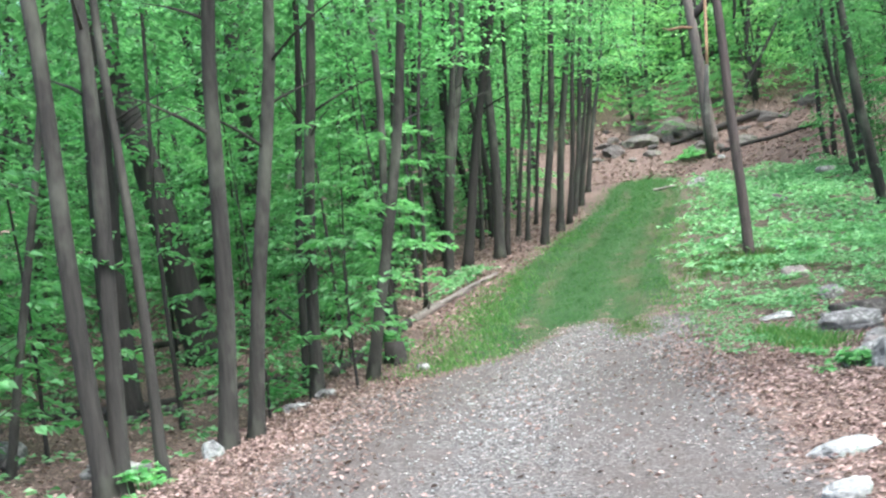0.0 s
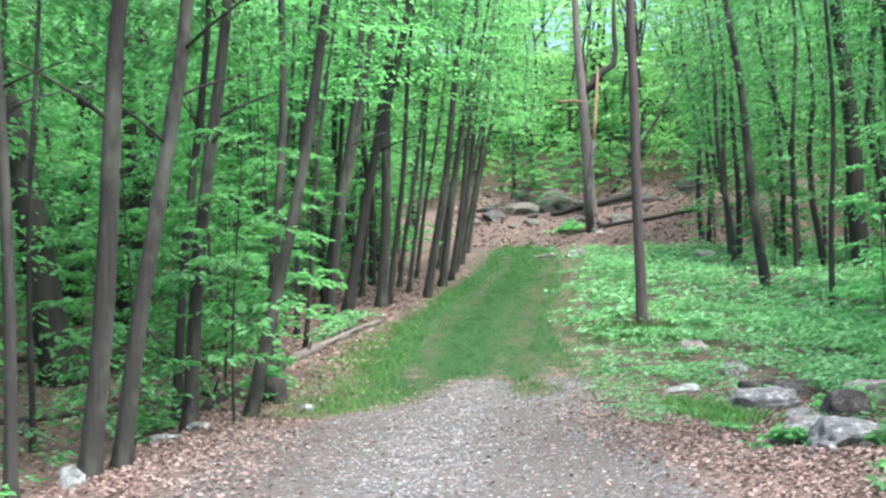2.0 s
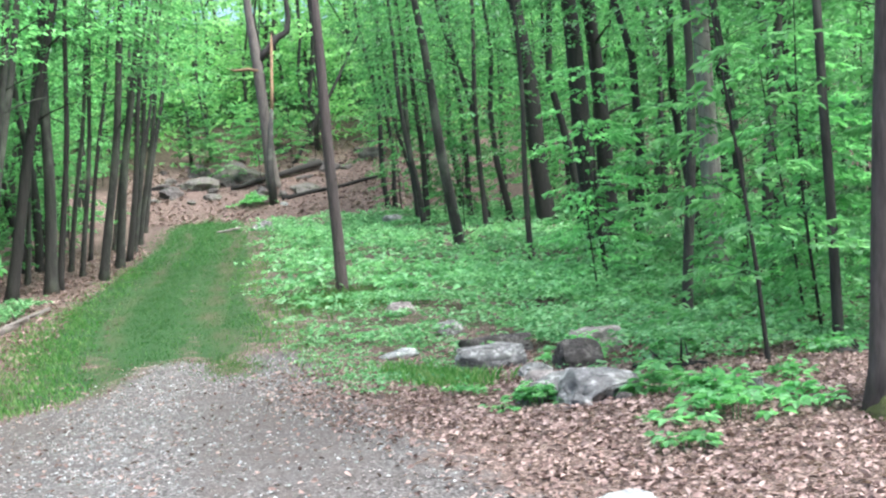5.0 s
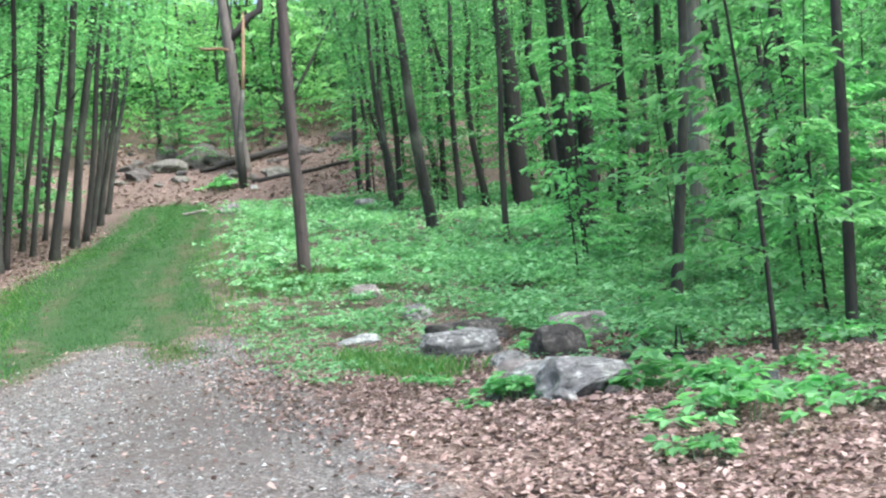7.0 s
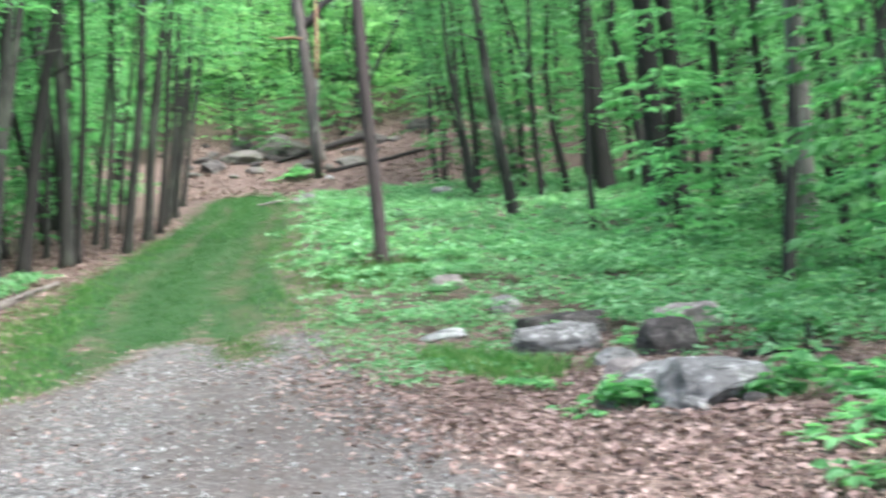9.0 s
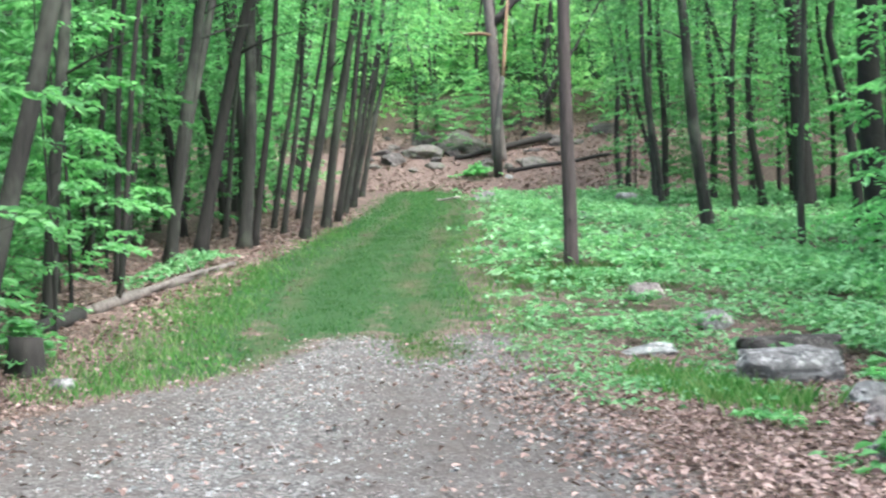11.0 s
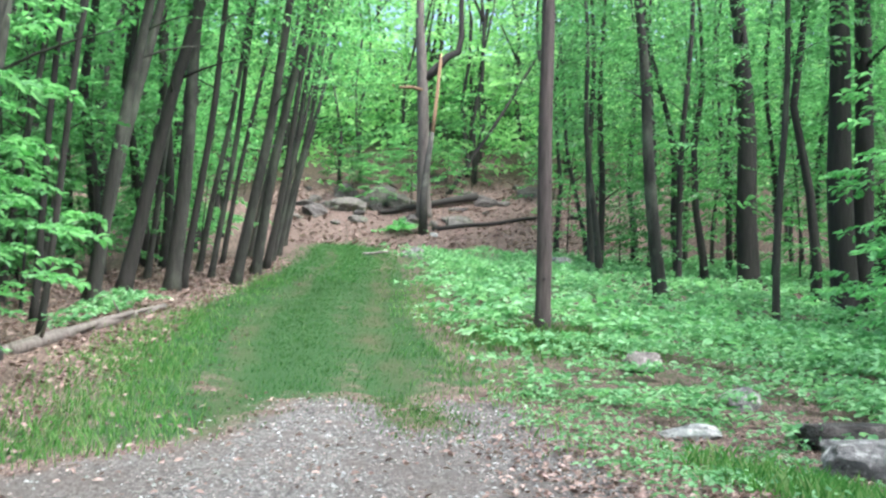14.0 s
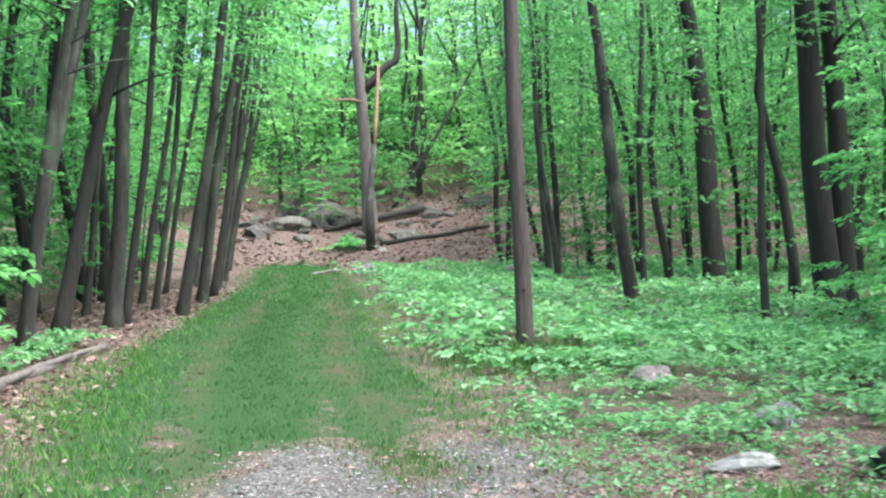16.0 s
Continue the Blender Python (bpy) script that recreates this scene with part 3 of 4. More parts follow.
def foliage(name, seed, count, per, size, box, inside, low, high, mat, label, power=1.0, gap=False):
    """Layered leaf sprays of the many young trees that nobody could count."""
    rng = np.random.default_rng(seed)
    x, y = rng.uniform(box[0], box[1], count), rng.uniform(box[2], box[3], count)
    keep = np.array([bool(inside(p, q)) for p, q in zip(x, y)])
    clumped = rng.uniform(0, 1, count) < 0.25 + 0.75 * patch_field(x, y)
    # left edge thinned so that the camera sees the dark trunks behind
    if gap:
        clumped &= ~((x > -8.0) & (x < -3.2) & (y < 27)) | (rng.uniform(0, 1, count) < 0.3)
    clumped &= ~in_sightline(x, y, 1.15) | (rng.uniform(0, 1, count) < 0.1)
    x, y = x[keep & clumped], y[keep & clumped]
    n = len(x)
    z = low + (high - low) * rng.uniform(0, 1, n) ** power
    tier = size * 4.2
    shift = tier * (0.9 * x + 0.55 * y + 0.8 * np.sin(0.7 * y))
    z = np.maximum(0.3 * low, np.round((z - shift) / tier) * tier + shift + rng.normal(0, tier * 0.11, n))
    a = rng.uniform(0, 6.28, n)
    ways = np.stack([np.cos(a), np.sin(a), rng.uniform(-0.1, 0.35, n)], 1)
    starts = np.stack([x, y, land(x, y) + z], 1)
    P, F, N, L = sprays(rng, starts, ways, size * rng.uniform(4, 8, n), per, size)
    V, T = leaf_arrays(P, F, N, L, L * 0.32)
    ob = new(name, make_mesh(name, V.tolist(), T.tolist(), mat))
    return tagged(ob, label, "foliage", kind="stuff")


def patch_field(x, y):
    return 0.5 + 0.5 * np.sin(0.8 * x + 1.6 * np.sin(0.45 * y)) * np.sin(0.6 * y + 1.4 * np.sin(0.5 * x))


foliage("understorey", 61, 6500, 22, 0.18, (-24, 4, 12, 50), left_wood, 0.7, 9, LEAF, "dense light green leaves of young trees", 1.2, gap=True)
# far left wood takes the bright leaf, its lighter look painted in
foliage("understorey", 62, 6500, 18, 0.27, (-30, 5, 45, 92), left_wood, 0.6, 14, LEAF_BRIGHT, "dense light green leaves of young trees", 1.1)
foliage("understorey", 63, 4200, 22, 0.19, (10, 40, 14, 48), right_wood, 0.9, 8, LEAF, "dense light green leaves of young trees", 1.0)
foliage("understorey", 64, 6000, 18, 0.27, (15, 62, 45, 92), right_wood, 3.0, 15, LEAF, "dense light green leaves of young trees", 1.2)
# hill foliage brightened by its leaf colour, standing in for sunlight
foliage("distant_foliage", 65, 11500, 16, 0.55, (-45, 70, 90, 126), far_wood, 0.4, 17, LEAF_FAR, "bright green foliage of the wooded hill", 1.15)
foliage("shrubs", 66, 800, 18, 0.15, (8, 17, 22, 46), lambda x, y: x > np.interp(y, [20, 30, 46], [9.0, 10.5, 12.5]), 0.3, 1.5, LEAF_LOW, "leafy green shrubs below the trees", 1.6)
foliage("shrubs", 68, 3000, 16, 0.13, (7.5, 17, 20, 38), lambda x, y: patch_field(1.7 * x, 1.7 * y) > 0.5 and rock_gap(np.array([x]), np.array([y]))[0] > 0.8, 0.4, 1.25, LEAF_BRIGHT, "knee-high leafy shoots in the undergrowth", 1.4)
foliage("shrubs", 67, 260, 18, 0.13, (-6, -2.4, 18, 34), lambda x, y: x < np.interp(y, [18, 34], [-3.2, -2.0]), 0.25, 1.1, LEAF, "leafy green shrubs at the edge of the wood", 1.3)


def far_trunk(rng, verts, faces, base):
    line = trunk_line(rng, rng.uniform(13, 20), rng.normal(0, 0.07), 0.7, 7)
    w = rng.uniform(0.08, 0.24)
    tube([base + Vector(q) for q in line], trunk_radii(line, w, 0.3), 6, verts, faces)
    return base + Vector(line[4]), w


def far_fork(rng, verts, faces, start, w):
    d = Vector((rng.uniform(-1, 1), rng.uniform(-0.5, 0.5), 1.6))
    tube([start, start + d * 1.2, start + d * 2.6], [w * 0.5, w * 0.4, w * 0.1], 5, verts, faces)


def distant_trunks(seed, count, box):
    """The trunks of the far hill, too many to tell apart."""
    rng = np.random.default_rng(seed)
    verts, faces = [], []
    for _ in range(count):
        x, y = rng.uniform(box[0], box[1]), rng.uniform(box[2], box[3])
        if not far_wood(x, y):
            continue
        start, w = far_trunk(rng, verts, faces, Vector(at_land(x, y, 0.3)))
        if rng.uniform() < 0.6:
            far_fork(rng, verts, faces, start, w)
    ob = new("distant_trunks", make_mesh("distant_trunks", verts, faces, BARK_DARK, True))
    return tagged(ob, "many dark trunks far off on the wooded slope", "trees", kind="stuff")


def bare_trees(seed, count, box):
    rng = np.random.default_rng(seed)
    for _ in range(count):
        x, y = rng.uniform(box[0], box[1]), rng.uniform(box[2], box[3])
        if not (left_wood(x, y) or right_wood(x, y)) or in_sightline(x, y, 0.5):
            continue
        root = new("tree")
        root.location = at_land(x, y, 0.1)
        tagged(root, "slim dark bare-stemmed tree deep in the wood", "tree", "woodland trees")
        verts, faces = [], []
        start, w = far_trunk(rng, verts, faces, Vector((0, 0, 0)))
        stem = part("trunk", make_mesh("trunk", verts, faces, BARK_DARK, True), root)
        if rng.uniform() < 0.6:
            verts, faces = [], []
            far_fork(rng, verts, faces, start, w)
            part("branch", make_mesh("branch", verts, faces, BARK_DARK, True), stem)


distant_trunks(71, 260, (-40, 64, 92, 135))
bare_trees(72, 170, (-34, 58, 34, 92))

# ---- undergrowth ----


def stuff(name, V, T, mat, label, category):
    return tagged(new(name, make_mesh(name, V.tolist(), T.tolist(), mat)), label, category, kind="stuff")


def density_pick(rng, count, box, weight):
    x, y = rng.uniform(box[0], box[1], count), rng.uniform(box[2], box[3], count)
    keep = rng.uniform(0, 1, count) < weight(x, y)
    return x[keep], y[keep]


def patchy(x, y, s=1.0):
    return 0.5 + 0.5 * np.sin(1.1 * s * x + 2 * np.sin(0.7 * s * y)) * np.sin(0.9 * s * y + 1.7 * np.sin(0.6 * s * x))


def plants(name, seed, x, y, leaves, high, size, mat, label, full=False):
    """Low plants: a few leaves on each stem, spreading at about one height."""
    rng = np.random.default_rng(seed)
    n = len(x)
    tall = high * rng.uniform(0.45, 1.1, n) * (0.55 + 0.75 * patchy(x, y, 0.9))
    a = rng.uniform(0, 6.28, (n, leaves))
    r = rng.uniform(0.0, 0.2, (n, leaves))
    P = np.stack([x[:, None] + np.cos(a) * r, y[:, None] + np.sin(a) * r, (land(x, y) + 0)[:, None] + tall[:, None] * rng.uniform(0.72, 1.0, (n, leaves))], -1).reshape(-1, 3)
    F = np.stack([np.cos(a), np.sin(a), rng.uniform(-0.35, 0.3, a.shape)], -1).reshape(-1, 3)
    N = np.array([0, 0, 1.0]) + rng.normal(0, 0.35, P.shape)
    L = (size * rng.uniform(0.6, 1.3, a.shape)).ravel()
    V, T = leaf_arrays(P, F, N, L, L * 0.36, full)
    return stuff(name, V, T, mat, label, "undergrowth")


def herb_weight(x, y):
    edge = road_x(y) + np.interp(y, [16, 22, 26, 40, 75], [6.6, 4.4, 2.6, 2.5, 2.0])
    return ss(-0.6, 2.2, x - edge + 0.8 * (patchy(x, y, 2.4) - 0.5)) * (0.07 + 0.93 * patchy(x, y, 1.3) ** 1.6) * ss(17, 21, y + 0.3 * (x - 6)) * (1 - ss(68, 78, y)) * rock_gap(x, y)


rng = np.random.default_rng(21)
x, y = density_pick(rng, 9500, (3.5, 14, 17, 36), herb_weight)
plants("low_plants", 1, x, y, 10, 0.36, 0.105, LEAF_LOW, "low green herbs covering the ground beside the track", True)
x, y = density_pick(rng, 13000, (5, 34, 30, 78), lambda x, y: 1.2 * herb_weight(x, y))
plants("low_plants", 2, x, y, 7, 0.46, 0.22, LEAF_LOW, "low green herbs covering the wooded slope")
x, y = density_pick(rng, 6500, (9.5, 30, 17, 36), lambda x, y: (0.08 + 0.75 * patchy(x, y) ** 2) * (0.35 + 0.65 * ss(20, 25, y)))
plants("low_plants", 3, x, y, 7, 0.5, 0.15, LEAF_LOW, "green undergrowth below the trees")
x, y = density_pick(rng, 9000, (-22, -2.6, 10, 60), lambda x, y: (x < np.interp(y, [10, 20, 30, 40, 60], [-4.6, -3.4, -2.7, -1.8, 1])) * 0.5 * patchy(x, y, 1.3) ** 1.5)
plants("low_plants", 4, x, y, 8, 0.45, 0.14, LEAF_LOW, "scattered green plants on the brown wood floor")
x, y = density_pick(rng, 900, (-1.5, 0.5, 29, 37), lambda x, y: (np.abs(x + 2.2 - (y - 29.5) * 0.24) < 0.4) * 0.4)
plants("low_plants", 5, x, y, 7, 0.35, 0.15, LEAF_LOW, "dark green plants along a fallen log")

x, y = density_pick(rng, 1000, (3.9, 7.2, 19.3, 26), lambda x, y: patchy(x, y, 3.0) * rock_gap(x, y))
plants("low_plants", 6, x, y, 7, 0.14, 0.07, LEAF_LOW, "small pale green creeping plants at the gravel edge")


def clump(x, y, spread, count, high, size, seed, label, mat=LEAF_BRIGHT):
    rng = np.random.default_rng(seed)
    px, py = rng.normal(0, spread, count), rng.normal(0, spread, count)
    root = new("plant_clump")
    root.location = at_land(x, y)
    tagged(root, label, "plant", "plants among the leaves")
    n, k = count, 8
    tall = high * np.exp(-(px**2 + py**2) / (2.5 * spread**2)) * rng.uniform(0.6, 1.1, n)
    a = rng.uniform(0, 6.28, (n, k))
    r = rng.uniform(0, 0.1, (n, k))
    P = np.stack([px[:, None] + np.cos(a) * r, py[:, None] + np.sin(a) * r, tall[:, None] * rng.uniform(0.55, 1, (n, k)) + 0.02], -1).reshape(-1, 3)
    F = np.stack([np.cos(a), np.sin(a), rng.uniform(-0.3, 0.3, a.shape)], -1).reshape(-1, 3)
    L = (size * rng.uniform(0.6, 1.25, a.shape)).ravel()
    V, T = leaf_arrays(P, F, np.array([0, 0, 1.0]) + rng.normal(0, 0.3, P.shape), L, L * 0.34, True)
    part("leaves", make_mesh("leaves", V.tolist(), T.tolist(), mat), root)
    verts, faces = [], []
    for i in range(n):
        tube([(px[i] * 0.8, py[i] * 0.8, -0.03), (px[i], py[i], max(0.04, tall[i] * 0.9))], [0.006, 0.003], 4, verts, faces)
    tagged(part("stem_tangle", make_mesh("stem_tangle", verts, faces, LEAF_LOW), root), kind="stuff")
    return root


for i, (x, y, sp, n, hi, sz) in enumerate([
    (6.05, 15.35, 0.28, 30, 0.42, 0.15), (6.35, 14.75, 0.22, 18, 0.3, 0.13), (5.75, 13.75, 0.3, 26, 0.26, 0.13), (5.0, 16.25, 0.2, 22, 0.26, 0.13),
    (6.6, 13.9, 0.2, 14, 0.2, 0.12), (7.8, 15.9, 0.12, 10, 0.25, 0.12), (4.95, 13.0, 0.16, 10, 0.15, 0.11), (4.85, 18.35, 0.12, 12, 0.22, 0.09),
    (-3.9, 14.6, 0.2, 22, 0.4, 0.13), (-1.9, 24.3, 0.3, 26, 0.7, 0.16), (-3.6, 21.9, 0.4, 30, 0.45, 0.14), (8.4, 19.4, 0.3, 24, 0.4, 0.13),
    (7.5, 20.6, 0.3, 26, 0.4, 0.13), (9.9, 18.0, 0.25, 22, 0.35, 0.13), (13.0, 82.8, 0.6, 40, 0.9, 0.3),
]):
    clump(x, y, sp, n, hi, sz, 500 + i, "bright green leafy plant growing through dead leaves")

# ---- grass ----


def blades(name, seed, x, y, high, label, wide=0.006, mat=GRASS):
    rng = np.random.default_rng(seed)
    n = len(x)
    a = rng.uniform(0, 6.28, n)
    hgt = high * rng.uniform(0.4, 1.2, n)
    B = np.stack([x, y, land(x, y) - 0.01], 1)
    S = np.stack([np.cos(a), np.sin(a), np.zeros(n)], 1) * wide
    D = np.stack([-np.sin(a), np.cos(a), np.zeros(n)], 1) * (hgt * rng.uniform(0.1, 0.7, n))[:, None]
    U = np.array([0, 0, 1.0]) * hgt[:, None]
    V = np.stack([B - S, B + S, B + D * 0.35 + U * 0.6 + S * 0.7, B + D + U], 1).reshape(-1, 3)
    o = np.arange(n)[:, None] * 4
    T = np.concatenate([o + [0, 1, 2], o + [0, 2, 3]], 1).reshape(-1, 3)
    return stuff(name, V, T, mat, label, "grass")


rng = np.random.default_rng(31)
x, y = density_pick(rng, 170000, (-2.2, 8.5, 20.5, 46), lambda x, y: grass_cover(x, y) ** 1.5 * (0.3 + 0.7 * patchy(x, y, 1.9)) * (1 - 0.85 * worn_cover(x, y)))
blades("track_grass", 1, x, y, 0.058, "short green grass on the old track", 0.005)
x, y = density_pick(rng, 60000, (1, 13, 46, 82), lambda x, y: grass_cover(x, y) ** 1.5 * (1 - 0.8 * worn_cover(x, y)))
blades("track_grass", 2, x, y, 0.09, "short green grass on the far track", 0.014)
x, y = density_pick(rng, 40000, (-2.2, 0.9, 21.5, 36), lambda x, y: grass_cover(x, y) * patchy(x, y, 2.2) * (1 - ss(-1.2, 0.6, x - np.interp(y, [22, 36], [0.4, 1.0]))))
blades("verge_grass", 3, x, y, 0.13, "longer bright grass on the track verge", 0.006, VERGE)
x, y = density_pick(rng, 52000, (-2.4, 8.0, 22, 48), lambda x, y: (np.exp(-(((x - road_x(y) + 1.75) / 0.5) ** 2)) + 0.7 * np.exp(-(((x - road_x(y) - 2.3) / 0.5) ** 2))) * (1 - gravel_cover(x, y)) * patchy(x, y, 1.5))
blades("verge_grass", 6, x, y, 0.13, "tufted yellow-green grass beside the wheel ruts", 0.007, VERGE)
x, y = density_pick(rng, 13000, (4.6, 9.0, 28.5, 35), lambda x, y: np.exp(-(((x - 6.5) / 1.0) ** 2) - ((y - 31.6) / 1.6) ** 2))
blades("grass_tuft", 7, x, y, 0.2, "long green grass round the foot of the pole", 0.009, VERGE)
x, y = density_pick(rng, 9000, (4.2, 5.9, 18.6, 22.4), lambda x, y: np.exp(-(((x - 5.15 + (y - 20) * 0.12) / 0.28) ** 2) - ((y - 20.2) / 1.3) ** 2))
blades("grass_tuft", 4, x, y, 0.2, "tuft of long green grass beside the gravel", 0.007, VERGE)

x, y = density_pick(rng, 9000, (1.9, 4.2, 22.8, 26.6), lambda x, y: np.exp(-(((x - 2.95) / 0.4) ** 2) - ((y - 24.6) / 1.0) ** 2))
blades("grass_tuft", 5, x, y, 0.06, "thin grass growing through the gravel", 0.006, VERGE)

# ---- dead leaves and gravel ----


def litter_weight(x, y):
    right = ss(2.4, 4.4, x) * (1 - ss(10, 14, x)) * (1 - ss(20.5, 25, y)) * (0.55 + 0.45 * patchy(x, y, 2))
    left = np.maximum(ss(-1.6, -2.4, x) * 0.55, 0.34 * ss(-0.3, -1.6, x)) * (1 - ss(30, 44, y))
    return np.maximum(np.maximum(right, left), 0.03)


def dead_leaves(seed, x, y, size):
    rng = np.random.default_rng(seed)
    n = len(x)
    a = rng.uniform(0, 6.28, n)
    P = np.stack([x, y, land(x, y) + rng.uniform(0.005, 0.05, n)], 1)
    F = np.stack([np.cos(a), np.sin(a), rng.normal(0, 0.3, n)], 1)
    L = size * rng.uniform(0.5, 1.3, n)
    V, T = leaf_arrays(P, F, np.array([0, 0, 1.0]) + rng.normal(0, 0.45, P.shape), L, L * 0.32, True)
    return stuff("dead_leaves", V, T, LITTER, "curled brown dead leaves on the ground", "leaf litter")


rng = np.random.default_rng(41)
x, y = density_pick(rng, 150000, (-3.6, 14, 9.5, 26), litter_weight)
dead_leaves(1, x, y, 0.066)
x, y = density_pick(rng, 16000, (-16, -3, 10, 46), lambda x, y: 0.7)
dead_leaves(2, x, y, 0.11)
x, y = density_pick(rng, 16000, (-5, 4, 26, 60), lambda x, y: 0.8 * (np.abs(x - road_x(y) + 4.2) < 2.2))
dead_leaves(4, x, y, 0.12)
x, y = density_pick(rng, 9000, (-3, 4, 21, 46), lambda x, y: 0.7 * worn_cover(x, y) * (1 - gravel_cover(x, y)) * (x < road_x(y) - 0.9))
dead_leaves(5, x, y, 0.07)
x, y = density_pick(rng, 5000, (5, 26, 78, 94), lambda x, y: 0.8)
dead_leaves(3, x, y, 0.3)


def pebbles(seed, x, y, size, mat, label):
    rng = np.random.default_rng(seed)
    n = len(x)
    s = size * rng.uniform(0.4, 1.4, n)[:, None]
    C = np.stack([x, y, land(x, y) + 0.004], 1)
    dirs = np.array([(1, 0, 0), (0, 1, 0), (-1, 0, 0), (0, -1, 0), (0, 0, 0.6)])
    a = rng.uniform(0, 6.28, n)
    ca, sa = np.cos(a), np.sin(a)
    V = []
    for d in dirs:
        k = rng.uniform(0.6, 1.2, n)
        V.append(C + s * k[:, None] * np.stack([d[0] * ca - d[1] * sa * 0.7, d[0] * sa + d[1] * ca * 0.7, np.full(n, d[2])], 1))
    V = np.stack(V, 1).reshape(-1, 3)
    o = np.arange(n)[:, None] * 5
    T = np.concatenate([o + [0, 1, 4], o + [1, 2, 4], o + [2, 3, 4], o + [3, 0, 4]], 1).reshape(-1, 3)
    return stuff("pebbles", V, T, mat, label, "gravel")


x, y = density_pick(rng, 26000, (-2.6, 4.6, 10, 26.4), lambda x, y: gravel_cover(x, y) * (0.2 + 0.5 * patchy(x, y, 1.4)) * (1.3 - worn_cover(x, y)))
pebbles(1, x, y, 0.02, STONE_BUFF, "grey-buff gravel on the track")
x, y = density_pick(rng, 7000, (-2.6, 4.8, 12, 26.4), lambda x, y: gravel_cover(x, y) * (1.05 - worn_cover(x, y)))
pebbles(2, x, y, 0.024, STONE_PALE, "pale stone chips on the track")

# ---- rocks ----


def rock(x, y, sx, sy, sz, turn, mat, label, seed, sink=0.25, name="rock", tilt=0.0, block=0.0):
    bm = bmesh.new()
    bmesh.ops.create_icosphere(bm, subdivisions=4, radius=0.5)
    rng = np.random.default_rng(seed)
    cuts = [(Vector(rng.normal(0, 1, 3)).normalized(), rng.uniform(0.22, 0.42) + 0.16 * block) for _ in range(11)]
    off = Vector(rng.uniform(-50, 50, 3))
    for v in bm.verts:
        p = v.co.copy()
        widest = max(abs(p.x), abs(p.y), abs(p.z))
        p = p.lerp(p * (0.42 / widest), block)
        for n, d in cuts:
            over = p.dot(n) - d
            if over > 0:
                p -= n * over * 0.97
        p += v.co.normalized() * (noise.noise(p * 2.2 + off) * 0.07 + noise.noise(p * 6 + off) * 0.05 + abs(noise.noise(p * 13 + off)) * 0.035)
        v.co = Vector((p.x * sx, p.y * sy, p.z * sz))
    me = bpy.data.meshes.new(name)
    bm.to_mesh(me)
    bm.free()
    me.materials.append(mat)
    ob = new(name, me)
    ob.matrix_world = Matrix.Translation(at_land(x, y)) @ Matrix.Translation((0, 0, sz * (0.42 - sink))) @ pose(0, 0, 0, tilt, 0, turn)
    return tagged(ob, label, "rock", "rocks")


